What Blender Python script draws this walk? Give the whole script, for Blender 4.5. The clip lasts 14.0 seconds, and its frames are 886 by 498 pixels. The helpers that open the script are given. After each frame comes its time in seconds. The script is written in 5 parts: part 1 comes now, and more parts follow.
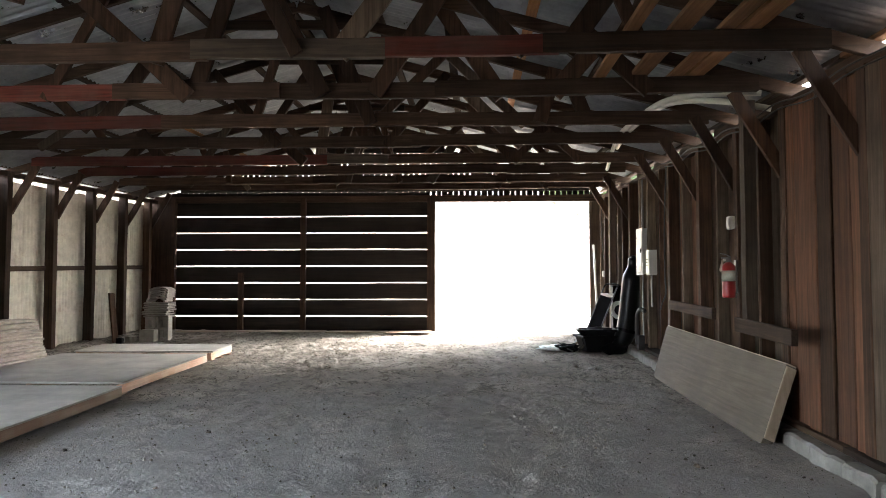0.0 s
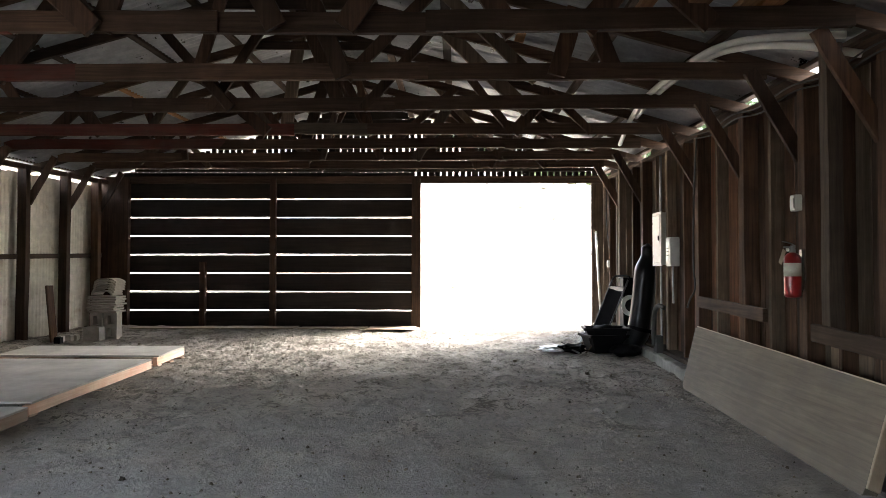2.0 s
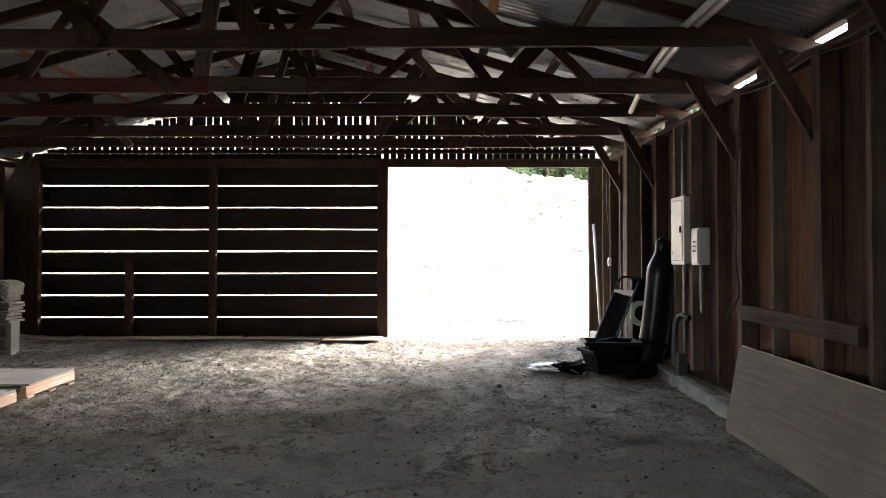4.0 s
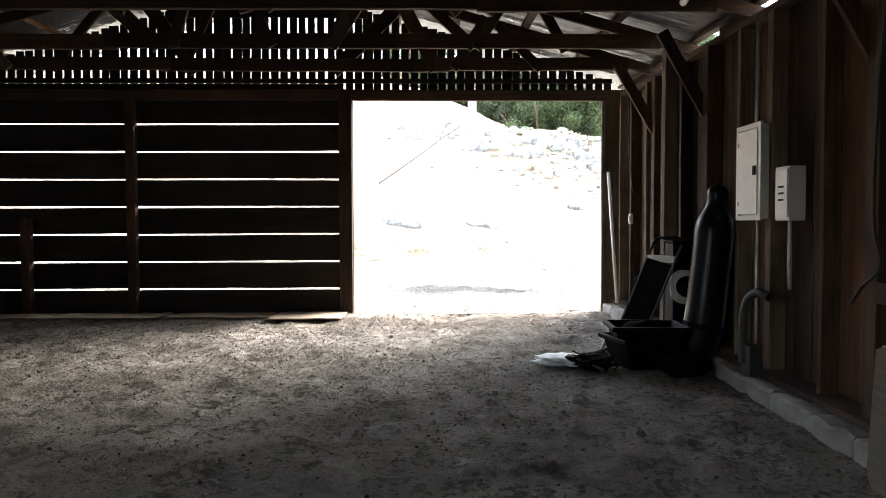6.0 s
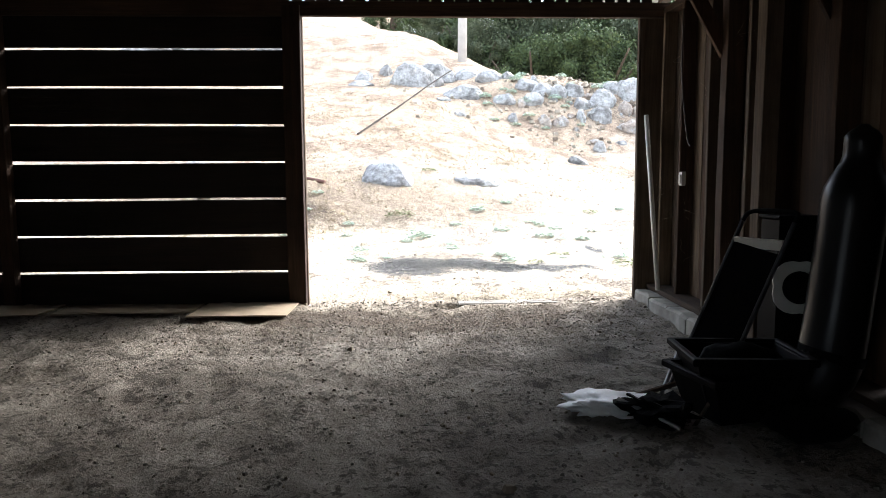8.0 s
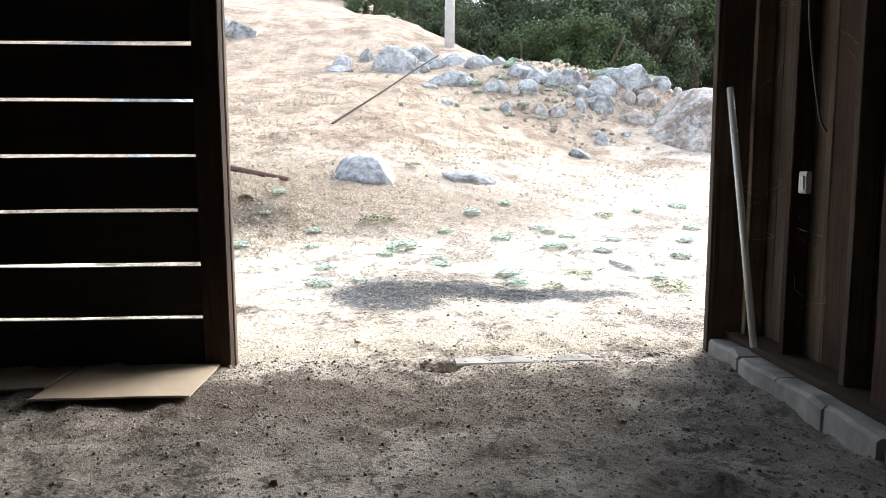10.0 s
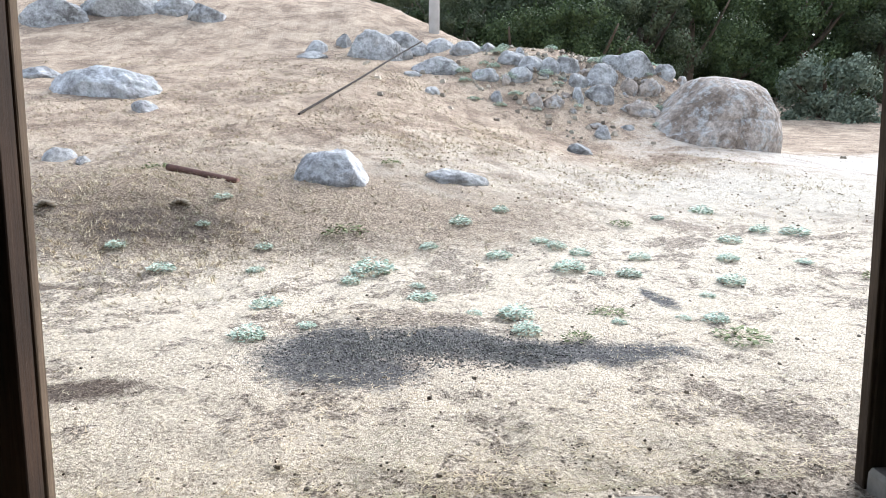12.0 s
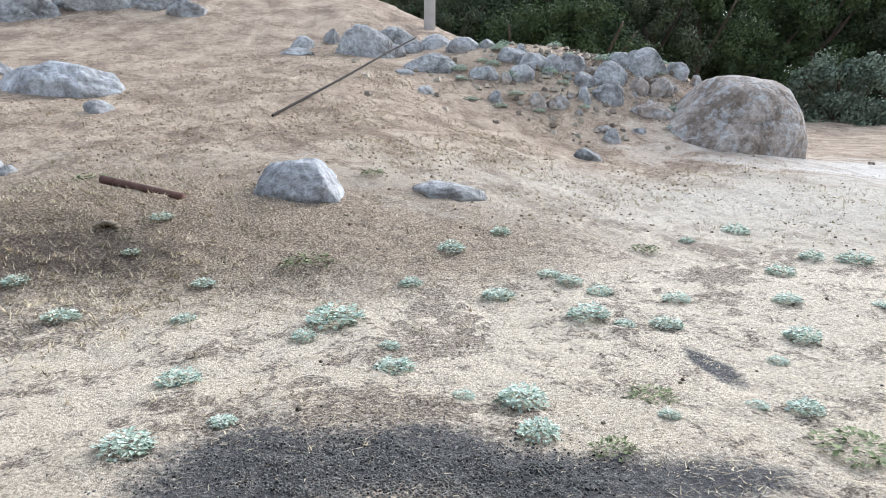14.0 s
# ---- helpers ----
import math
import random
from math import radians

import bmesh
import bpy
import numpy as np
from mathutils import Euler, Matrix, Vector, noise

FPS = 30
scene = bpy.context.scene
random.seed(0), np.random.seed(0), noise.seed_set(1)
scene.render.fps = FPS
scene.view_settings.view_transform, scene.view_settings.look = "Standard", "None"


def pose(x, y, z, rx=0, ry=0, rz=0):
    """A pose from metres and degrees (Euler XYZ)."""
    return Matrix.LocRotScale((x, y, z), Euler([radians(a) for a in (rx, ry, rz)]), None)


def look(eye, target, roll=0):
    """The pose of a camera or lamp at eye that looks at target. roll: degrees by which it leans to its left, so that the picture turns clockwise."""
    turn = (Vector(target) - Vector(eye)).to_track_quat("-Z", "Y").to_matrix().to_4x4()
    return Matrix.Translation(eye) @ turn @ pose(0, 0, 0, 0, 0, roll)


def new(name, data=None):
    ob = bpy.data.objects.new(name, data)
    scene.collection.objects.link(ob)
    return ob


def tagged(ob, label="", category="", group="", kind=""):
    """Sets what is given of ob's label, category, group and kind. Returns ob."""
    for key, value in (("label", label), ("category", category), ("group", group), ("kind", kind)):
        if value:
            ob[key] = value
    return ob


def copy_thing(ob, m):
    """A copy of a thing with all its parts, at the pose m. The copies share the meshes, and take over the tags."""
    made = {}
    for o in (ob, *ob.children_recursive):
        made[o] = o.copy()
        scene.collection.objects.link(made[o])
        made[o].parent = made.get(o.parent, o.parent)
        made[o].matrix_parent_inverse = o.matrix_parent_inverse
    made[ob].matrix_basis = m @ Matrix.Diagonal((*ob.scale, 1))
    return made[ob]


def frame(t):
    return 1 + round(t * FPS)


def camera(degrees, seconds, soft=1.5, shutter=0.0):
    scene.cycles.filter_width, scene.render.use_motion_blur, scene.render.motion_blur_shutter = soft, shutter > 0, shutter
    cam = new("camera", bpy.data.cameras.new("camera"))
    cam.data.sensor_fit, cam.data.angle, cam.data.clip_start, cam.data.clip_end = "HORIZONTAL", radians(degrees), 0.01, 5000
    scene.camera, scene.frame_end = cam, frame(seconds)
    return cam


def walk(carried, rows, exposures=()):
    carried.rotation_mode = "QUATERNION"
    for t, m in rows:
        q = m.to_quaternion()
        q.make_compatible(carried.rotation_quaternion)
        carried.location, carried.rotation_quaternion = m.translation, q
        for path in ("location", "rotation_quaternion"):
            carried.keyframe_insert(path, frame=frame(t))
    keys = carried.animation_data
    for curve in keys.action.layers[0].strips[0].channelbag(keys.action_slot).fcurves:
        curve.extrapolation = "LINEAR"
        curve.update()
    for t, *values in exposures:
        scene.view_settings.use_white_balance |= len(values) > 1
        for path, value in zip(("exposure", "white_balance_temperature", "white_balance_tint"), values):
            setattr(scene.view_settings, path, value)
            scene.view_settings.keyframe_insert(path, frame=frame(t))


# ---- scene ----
cam = camera(66.5, 14.0, soft=0.55)
METRES, EYE, TILT, LEAN, TURN = 12.133, 1.3, 0.0, 0.0, 2.6
ROWS = [
    (0.0, 0.0, 0.0, 0.0, 0.0, 2.58, 0.02),
    (0.5, -0.0074, 0.0184, 0.0007, -0.33, 2.32, -0.03),
    (1.0, -0.008, 0.0434, -0.0004, -0.71, 1.9, -0.09),
    (1.5, -0.007, 0.0742, 0.0016, -1.12, 1.58, -0.05),
    (2.0, -0.0051, 0.1064, 0.004, -1.47, 1.51, -0.05),
    (2.5, 0.0009, 0.1401, 0.0064, -1.75, 1.46, -0.05),
    (5.0, 0.0194, 0.3275, 0.0028, -3.43, 0.99, 0.09),
    (5.5, 0.0232, 0.3673, 0.0019, -3.69, -0.31, 0.13),
    (6.0, 0.0288, 0.4071, 0.0029, -3.99, -2.01, 0.18),
    (6.5, 0.0322, 0.4464, 0.004, -4.25, -3.35, 0.2),
    (7.0, 0.0374, 0.49, 0.0052, -4.51, -4.63, 0.15),
    (7.5, 0.0407, 0.5292, 0.0067, -4.64, -5.57, 0.26),
    (8.0, 0.0451, 0.5681, 0.0085, -4.88, -5.91, 0.28),
    (10.5, 0.0605, 0.7651, 0.0136, -6.44, -6.68, 0.23),
    (11.0, 0.0655, 0.8034, 0.0148, -6.75, -6.91, 0.22),
    (11.5, 0.0681, 0.8398, 0.017, -7.06, -7.01, 0.22),
    (12.0, 0.075, 0.8733, 0.0188, -7.35, -6.99, 0.23),
    (12.5, 0.081, 0.9047, 0.0205, -7.66, -6.96, 0.23),
    (13.0, 0.0884, 0.9352, 0.0227, -7.73, -6.99, 0.2),
    (13.5, 0.0944, 0.9623, 0.0249, -7.52, -6.95, 0.15),
    (14.0, 0.0997, 0.9901, 0.0291, -7.4, -6.92, 0.14),
]
EXPOSURES = [(0.0, 5.1, 6500, 10), (1.0, 5.05, 6500, 10), (2.5, 4.75, 6500, 10), (5.0, 3.95, 6450, 10), (6.0, 3.55, 6400, 10), (7.0, 3.1, 6400, 10), (8.0, 2.45, 6300, 10), (10.5, 2.0, 6150, 10), (12.0, 1.5, 6050, 10), (13.0, 1.2, 6050, 10), (14.0, 1.1, 6000, 10)]
walk(cam, [(t, pose(0, 0, EYE, TILT, LEAN, TURN) @ pose(METRES * x, METRES * y, METRES * z, 90 + pitch, roll, yaw)) for t, x, y, z, yaw, pitch, roll in ROWS], exposures=EXPOSURES)

# ---- light ----
world = bpy.data.worlds.new("overcast_sky")
scene.world = world
world.use_nodes = True
wn = world.node_tree.nodes
sky = wn.new("ShaderNodeTexSky")
sky.sky_type = "NISHITA"
sky.sun_disc = False
sky.sun_elevation = radians(36)
sky.sun_rotation = radians(48)
sky.air_density, sky.dust_density, sky.ozone_density = 1.0, 3.0, 1.0
wn["Background"].inputs["Strength"].default_value = 0.12
cloud = wn.new("ShaderNodeHueSaturation")
cloud.inputs["Saturation"].default_value = 0.8
world.node_tree.links.new(sky.outputs["Color"], cloud.inputs["Color"])
veil = wn.new("ShaderNodeMix")
veil.data_type = "RGBA"
veil.inputs[0].default_value = 0.5
veil.inputs[7].default_value = (6.2, 6.7, 7.4, 1.0)
world.node_tree.links.new(cloud.outputs["Color"], veil.inputs[6])
world.node_tree.links.new(veil.outputs[2], wn["Background"].inputs["Color"])
sun = new("sun", bpy.data.lights.new("sun", "SUN"))
sun.data.energy, sun.data.angle, sun.data.color = 1.9, radians(40), (1.0, 0.975, 0.94)
sun.matrix_world = look((45, 40, 44), (0, 0, 0))

# ---- ground shape ----
SLOPE = 0.0241


def smooth(a, b, v):
    v = min(1.0, max(0.0, (v - a) / (b - a)))
    return v * v * (3 - 2 * v)


def base_height(x, y):
    """Broad shape of the ground: the barn floor, the yard, the hill that rises beyond it."""
    if y < 13:
        return SLOPE * y if y > -8 else SLOPE * -8
    z = 0.313 + 0.05 * (min(y, 17.5) - 13)
    if y > 17.5:
        g = 0.295 - 0.125 * smooth(-1.0, 6.0, x) - 0.05 * smooth(8.0, 12.5, x)
        d = y - 17.5
        far = max(0.0, d - 20)
        z += g * (d - far) - 0.35 * (1 - math.exp(-d / 1.5)) * smooth(-1, 5, x)
        z += min(far, 120) * (0.25 * smooth(7, -6, x) - 0.05 * smooth(2, 8, x) + 0.16 * smooth(8, 14, x))
        z += 1.6 * smooth(13, 21, d) * smooth(9, 1, x)
    # the rocky mound
    z += 2.15 * math.exp(-((x - 5.3) / 3.2) ** 2 - ((y - 30.8) / 2.8) ** 2)
    z += 1.05 * math.exp(-((x - 8.5) / 1.5) ** 2 - ((y - 30.2) / 1.7) ** 2)
    z += 0.85 * math.exp(-((x - 3.4) / 1.7) ** 2 - ((y - 34.6) / 2.8) ** 2) - 0.4 * math.exp(-((x + 2.0) / 3.0) ** 2 - ((y - 39) / 4.0) ** 2)
    z += 1.2 * smooth(36, 56, y) * smooth(9, 17, x)
    # the mound of dug earth
    z += 0.24 * math.exp(-((x + 2.6) / 1.6) ** 2 - ((y - 18.9) / 0.9) ** 2) + 0.18 * smooth(15.8, 19.5, y)
    return z


def rough_height(x, y):
    """The ground with its bumps and hollows."""
    z = base_height(x, y)
    n = noise.noise
    inside = -6.35 < x < 2.5 and y < 12.9
    z += (0.02 if inside else 0.03) * n((x * 0.9, y * 0.9, 1.0)) + (0.020 if inside else 0.024) * n((x * 3.1, y * 3.1, 2.0))
    z += (0.022 if inside else 0.018) * n((x * 6.3, y * 6.3, 5.0))
    if inside:
        rut = 0.25 + 0.75 * smooth(4.0, 8.0, y)
        z += rut * (0.024 * n((x * 9.1, y * 9.1, 8.0)) - 0.05 * max(0.0, n((x * 2.9, y * 4.3, 11.0)) - 0.22))
    else:
        z += 0.014 * n((x * 9.1, y * 9.1, 8.0))
    if y > 17:
        k = smooth(17, 24, y)
        z += k * (0.10 * n((x * 0.45, y * 0.45, 7.0)) + 0.05 * n((x * 1.7, y * 1.7, 3.0)))
        if y > 60:
            z += 0.6 * n((x * 0.05, y * 0.05, 3.0))
    # trampled hollow in the doorway, and small pits
    z -= 0.05 * math.exp(-((x - 0.1) / 0.55) ** 2 - ((y - 12.35) / 0.3) ** 2)
    z -= 0.17 * math.exp(-((x - 0.49) / 0.13) ** 2 - ((y - 12.80) / 0.055) ** 2)
    z -= 0.07 * math.exp(-((x + 1.89) / 0.11) ** 2 - ((y - 18.38) / 0.10) ** 2)
    z -= 0.06 * math.exp(-((x + 3.33) / 0.11) ** 2 - ((y - 18.35) / 0.09) ** 2)
    flat = smooth(0.55, 0.66, x) * smooth(1.95, 1.7, x) * math.exp(-((y - 12.86) / 0.16) ** 4)
    z += (base_height(x, y) - 0.006 - z) * flat
    # earth drifted against the tin wall
    if inside:
        z += 0.06 * smooth(-5.4, -6.0, x)
    return z


# ---- materials ----
def material(name):
    m = bpy.data.materials.new(name)
    m.use_nodes = True
    return m, m.node_tree.nodes, m.node_tree.links, m.node_tree.nodes["Principled BSDF"]


def node(nodes, kind, **values):
    n = nodes.new(kind)
    for key, value in values.items():
        n.inputs[key].default_value = value
    return n


def noise_node(nodes, links, vector, scale, detail=5.0, rough=0.6, distortion=0.0):
    n = node(nodes, "ShaderNodeTexNoise", Scale=scale, Detail=detail, Roughness=rough, Distortion=distortion)
    links.new(vector, n.inputs["Vector"])
    return n.outputs["Fac"]


def ramp(nodes, links, fac, *stops):
    r = nodes.new("ShaderNodeValToRGB")
    e = r.color_ramp.elements
    while len(e) < len(stops):
        e.new(0.5)
    for k, (at, colour) in zip(e, stops):
        k.position = at
        k.color = (*colour, 1.0)
    links.new(fac, r.inputs["Fac"])
    return r.outputs["Color"]


def blend(nodes, links, fac, a, b, kind="MIX"):
    m = nodes.new("ShaderNodeMix")
    m.data_type, m.blend_type = "RGBA", kind
    for value, slot in ((fac, 0), (a, 6), (b, 7)):
        if isinstance(value, (int, float)):
            m.inputs[slot].default_value = value
        elif isinstance(value, tuple):
            m.inputs[slot].default_value = (*value, 1.0)
        else:
            links.new(value, m.inputs[slot])
    return m.outputs[2]


def bump(nodes, links, height, bsdf, strength, distance):
    b = node(nodes, "ShaderNodeBump", Strength=strength, Distance=distance)
    links.new(height, b.inputs["Height"])
    links.new(b.outputs["Normal"], bsdf.inputs["Normal"])


def coords(nodes, links, scale=(1, 1, 1), which="Object", per_object=True):
    tc = nodes.new("ShaderNodeTexCoord")
    mp = nodes.new("ShaderNodeMapping")
    mp.inputs["Scale"].default_value = scale
    links.new(tc.outputs[which], mp.inputs["Vector"])
    if per_object:
        info = nodes.new("ShaderNodeObjectInfo")
        mul = nodes.new("ShaderNodeVectorMath")
        mul.operation = "SCALE"
        mul.inputs[0].default_value = (31.0, 17.0, 23.0)
        links.new(info.outputs["Random"], mul.inputs["Scale"])
        links.new(mul.outputs["Vector"], mp.inputs["Location"])
    return mp.outputs["Vector"]


def wood(name, light, dark, along="z", stain=None, rough=0.85):
    """Weathered timber, its grain along one axis; each piece differs a little."""
    m, n, l, b = material(name)
    s = {"x": (0.6, 14, 14), "y": (14, 0.6, 14), "z": (14, 14, 0.6)}[along]
    v = coords(n, l, s)
    grain = noise_node(n, l, v, 2.2, 8, 0.68, 0.6)
    fine = noise_node(n, l, v, 9.0, 6, 0.7)
    v2 = coords(n, l)
    blot = noise_node(n, l, v2, 2.3, 4, 0.6)
    col = ramp(n, l, grain, (0.3, dark), (0.7, light))
    col = blend(n, l, ramp(n, l, blot, (0.4, (0, 0, 0)), (0.75, (0.7, 0.7, 0.7))), col, stain or tuple(c * 0.55 for c in dark))
    info = n.new("ShaderNodeObjectInfo")
    col = blend(n, l, 1.0, col, ramp(n, l, info.outputs["Random"], (0.0, (0.55, 0.54, 0.53)), (1.0, (1.4, 1.32, 1.25))), "MULTIPLY")
    l.new(col, b.inputs["Base Color"])
    b.inputs["Roughness"].default_value = rough
    b.inputs["Specular IOR Level"].default_value = 0.25
    bump(n, l, blend(n, l, 0.5, grain, fine), b, 0.6, 0.006)
    return m


def plain(name, colour, rough=0.6, metal=0.0, vary=0.25, scale=6.0, bumps=0.15):
    m, n, l, b = material(name)
    v = coords(n, l)
    f = noise_node(n, l, v, scale, 6, 0.65)
    g = noise_node(n, l, v, scale * 9, 4, 0.6)
    col = ramp(n, l, f, (0.3, tuple(c * (1 - vary) for c in colour)), (0.72, tuple(min(1, c * (1 + vary)) for c in colour)))
    l.new(col, b.inputs["Base Color"])
    b.inputs["Roughness"].default_value, b.inputs["Metallic"].default_value = rough, metal
    if bumps:
        bump(n, l, g, b, bumps, 0.004)
    return m


def tin(name, base, rust, rough=0.5, metal=0.75, amount=0.55):
    """Old galvanised sheet with dull bloom, streaks and some rust."""
    m, n, l, b = material(name)
    v = coords(n, l, (5, 5, 0.5))
    streak = noise_node(n, l, v, 1.6, 6, 0.65)
    spots = noise_node(n, l, coords(n, l), 3.1, 6, 0.7)
    col = ramp(n, l, streak, (0.3, tuple(c * 0.7 for c in base)), (0.7, base))
    col = blend(n, l, ramp(n, l, spots, (amount, (0, 0, 0)), (amount + 0.2, (0.8, 0.8, 0.8))), col, rust)
    l.new(col, b.inputs["Base Color"])
    r = ramp(n, l, spots, (0.3, (rough - 0.12,) * 3), (0.75, (min(1, rough + 0.3),) * 3))
    l.new(r, b.inputs["Roughness"])
    b.inputs["Metallic"].default_value = metal
    bump(n, l, spots, b, 0.15, 0.003)
    return m


def stone(name, light, dark, lichen):
    m, n, l, b = material(name)
    v = coords(n, l)
    a = noise_node(n, l, v, 1.3, 8, 0.65, 0.3)
    c = noise_node(n, l, v, 9.0, 8, 0.75)
    s = noise_node(n, l, v, 3.4, 6, 0.7)
    col = ramp(n, l, a, (0.38, dark), (0.58, light))
    col = blend(n, l, ramp(n, l, s, (0.5, (0, 0, 0)), (0.60, (0.85, 0.85, 0.85))), col, lichen)
    col = blend(n, l, 1.0, col, ramp(n, l, c, (0.36, (0.52, 0.51, 0.50)), (0.64, (1.22, 1.22, 1.22))), "MULTIPLY")
    l.new(col, b.inputs["Base Color"])
    b.inputs["Roughness"].default_value = 0.92
    b.inputs["Specular IOR Level"].default_value = 0.2
    bump(n, l, blend(n, l, 0.6, a, c), b, 1.0, 0.09)
    return m


def leafy(name, light, dark, scale=1.0):
    m, n, l, b = material(name)
    g = n.new("ShaderNodeNewGeometry")
    v = coords(n, l)
    f = noise_node(n, l, v, scale, 3, 0.6)
    col = ramp(n, l, g.outputs["Random Per Island"], (0.0, dark), (1.0, light))
    col = blend(n, l, 1.0, col, ramp(n, l, f, (0.3, (0.6, 0.65, 0.6)), (0.7, (1.25, 1.2, 1.1))), "MULTIPLY")
    l.new(col, b.inputs["Base Color"])
    b.inputs["Roughness"].default_value = 0.7
    b.inputs["Specular IOR Level"].default_value = 0.25
    return m


def mask(n, l, axis_vec, cx, cy, rx, ry, soft, wobble):
    """1 inside an uneven oval patch of ground round (cx, cy), 0 outside."""
    mp = n.new("ShaderNodeMapping")
    mp.inputs["Location"].default_value = (-cx / rx, -cy / ry, 0)
    mp.inputs["Scale"].default_value = (1 / rx, 1 / ry, 0)
    l.new(axis_vec, mp.inputs["Vector"])
    ln = n.new("ShaderNodeVectorMath")
    ln.operation = "LENGTH"
    l.new(mp.outputs["Vector"], ln.inputs[0])
    ad = n.new("ShaderNodeMath")
    ad.operation = "MULTIPLY_ADD"
    l.new(wobble, ad.inputs[0])
    ad.inputs[1].default_value = 3.2
    l.new(ln.outputs["Value"], ad.inputs[2])
    return ramp(n, l, ad.outputs["Value"], (0.0, (1, 1, 1)), (1.0, (0, 0, 0))) if soft <= 0 else step_down(n, l, ad.outputs["Value"], 2.6, soft)


def step_down(n, l, value, at, soft):
    r = n.new("ShaderNodeMapRange")
    r.inputs["From Min"].default_value, r.inputs["From Max"].default_value = at - soft, at + soft
    r.inputs["To Min"].default_value, r.inputs["To Max"].default_value = 1.0, 0.0
    l.new(value, r.inputs["Value"])
    return r.outputs["Result"]


def ground_material():
    m, n, l, b = material("ground_earth")
    v = coords(n, l, per_object=False)
    sep = n.new("ShaderNodeSeparateXYZ")
    l.new(v, sep.inputs["Vector"])
    big = noise_node(n, l, v, 0.55, 4, 0.6, 0.3)
    mid = noise_node(n, l, v, 2.6, 6, 0.65, 0.4)
    fine = noise_node(n, l, v, 22.0, 6, 0.7)
    speck = noise_node(n, l, v, 48.0, 5, 0.75)
    patch = noise_node(n, l, v, 1.1, 7, 0.68, 0.5)
    # trodden grey barn dirt
    dirt = ramp(n, l, blend(n, l, 0.45, patch, fine), (0.38, (0.17, 0.148, 0.122)), (0.5, (0.31, 0.276, 0.234)), (0.61, (0.54, 0.487, 0.42)))
    dirt = blend(n, l, ramp(n, l, fine, (0.56, (0, 0, 0)), (0.72, (0.7, 0.7, 0.7))), dirt, (0.09, 0.08, 0.07))
    dirt = blend(n, l, ramp(n, l, speck, (0.62, (0, 0, 0)), (0.72, (0.5, 0.5, 0.5))), dirt, (0.46, 0.44, 0.40))
    scuff = blend(n, l, 0.55, noise_node(n, l, v, 3.4, 5, 0.7, 0.9), fine)
    dirt = blend(n, l, ramp(n, l, scuff, (0.50, (0, 0, 0)), (0.55, (0.85, 0.85, 0.85))), dirt, (0.10, 0.087, 0.073))
    # bleached stubble broken by brown bare earth
    straw = ramp(n, l, speck, (0.37, (0.32, 0.265, 0.20)), (0.46, (0.57, 0.49, 0.385)), (0.60, (0.77, 0.69, 0.565)))
    bare = ramp(n, l, speck, (0.38, (0.07, 0.057, 0.046)), (0.50, (0.25, 0.205, 0.165)), (0.62, (0.56, 0.49, 0.40)))
    ragged = blend(n, l, 0.42, patch, fine)
    wisps = blend(n, l, 0.42, patch, noise_node(n, l, v, 9.0, 7, 0.72, 0.8))
    yard = blend(n, l, ramp(n, l, wisps, (0.50, (0, 0, 0)), (0.535, (0.95, 0.95, 0.95))), straw, bare)
    # browner hill side beyond the yard
    hill = n.new("ShaderNodeMapRange")
    hill.inputs["From Min"].default_value, hill.inputs["From Max"].default_value = 18.0, 22.0
    hill.inputs["To Max"].default_value = 0.85
    l.new(sep.outputs["Y"], hill.inputs["Value"])
    brown = ramp(n, l, blend(n, l, 0.6, wisps, speck), (0.42, (0.68, 0.565, 0.42)), (0.48, (0.42, 0.31, 0.225)), (0.54, (0.14, 0.10, 0.074)))
    yard = blend(n, l, hill.outputs["Result"], yard, brown)
    dug = mask(n, l, v, -1.9, 19.0, 3.5, 1.6, 0.4, ragged)
    yard = blend(n, l, dug, yard, ramp(n, l, speck, (0.36, (0.09, 0.067, 0.052)), (0.50, (0.235, 0.18, 0.138)), (0.62, (0.52, 0.425, 0.305))))
    dug = mask(n, l, v, 0.6, 18.95, 2.0, 1.15, 0.5, ragged)
    yard = blend(n, l, dug, yard, ramp(n, l, speck, (0.36, (0.10, 0.075, 0.058)), (0.50, (0.27, 0.21, 0.16)), (0.62, (0.60, 0.50, 0.37))))
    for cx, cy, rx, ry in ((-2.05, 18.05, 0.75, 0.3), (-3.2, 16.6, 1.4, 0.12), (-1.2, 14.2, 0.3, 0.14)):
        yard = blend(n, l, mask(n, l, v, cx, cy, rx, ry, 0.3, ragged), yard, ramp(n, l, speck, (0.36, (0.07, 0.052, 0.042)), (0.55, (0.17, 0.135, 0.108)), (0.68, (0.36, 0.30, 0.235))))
    pale = mask(n, l, v, 8.5, 21.5, 6.0, 2.4, 0.5, ragged)
    yard = blend(n, l, pale, yard, ramp(n, l, fine, (0.3, (0.38, 0.34, 0.285)), (0.7, (0.66, 0.605, 0.51))))
    road = mask(n, l, v, 17.0, 26.0, 8.0, 3.2, 0.4, ragged)
    yard = blend(n, l, road, yard, ramp(n, l, fine, (0.3, (0.46, 0.44, 0.41)), (0.7, (0.70, 0.67, 0.62))))
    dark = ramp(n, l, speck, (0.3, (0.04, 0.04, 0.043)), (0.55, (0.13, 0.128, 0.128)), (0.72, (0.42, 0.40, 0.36)))
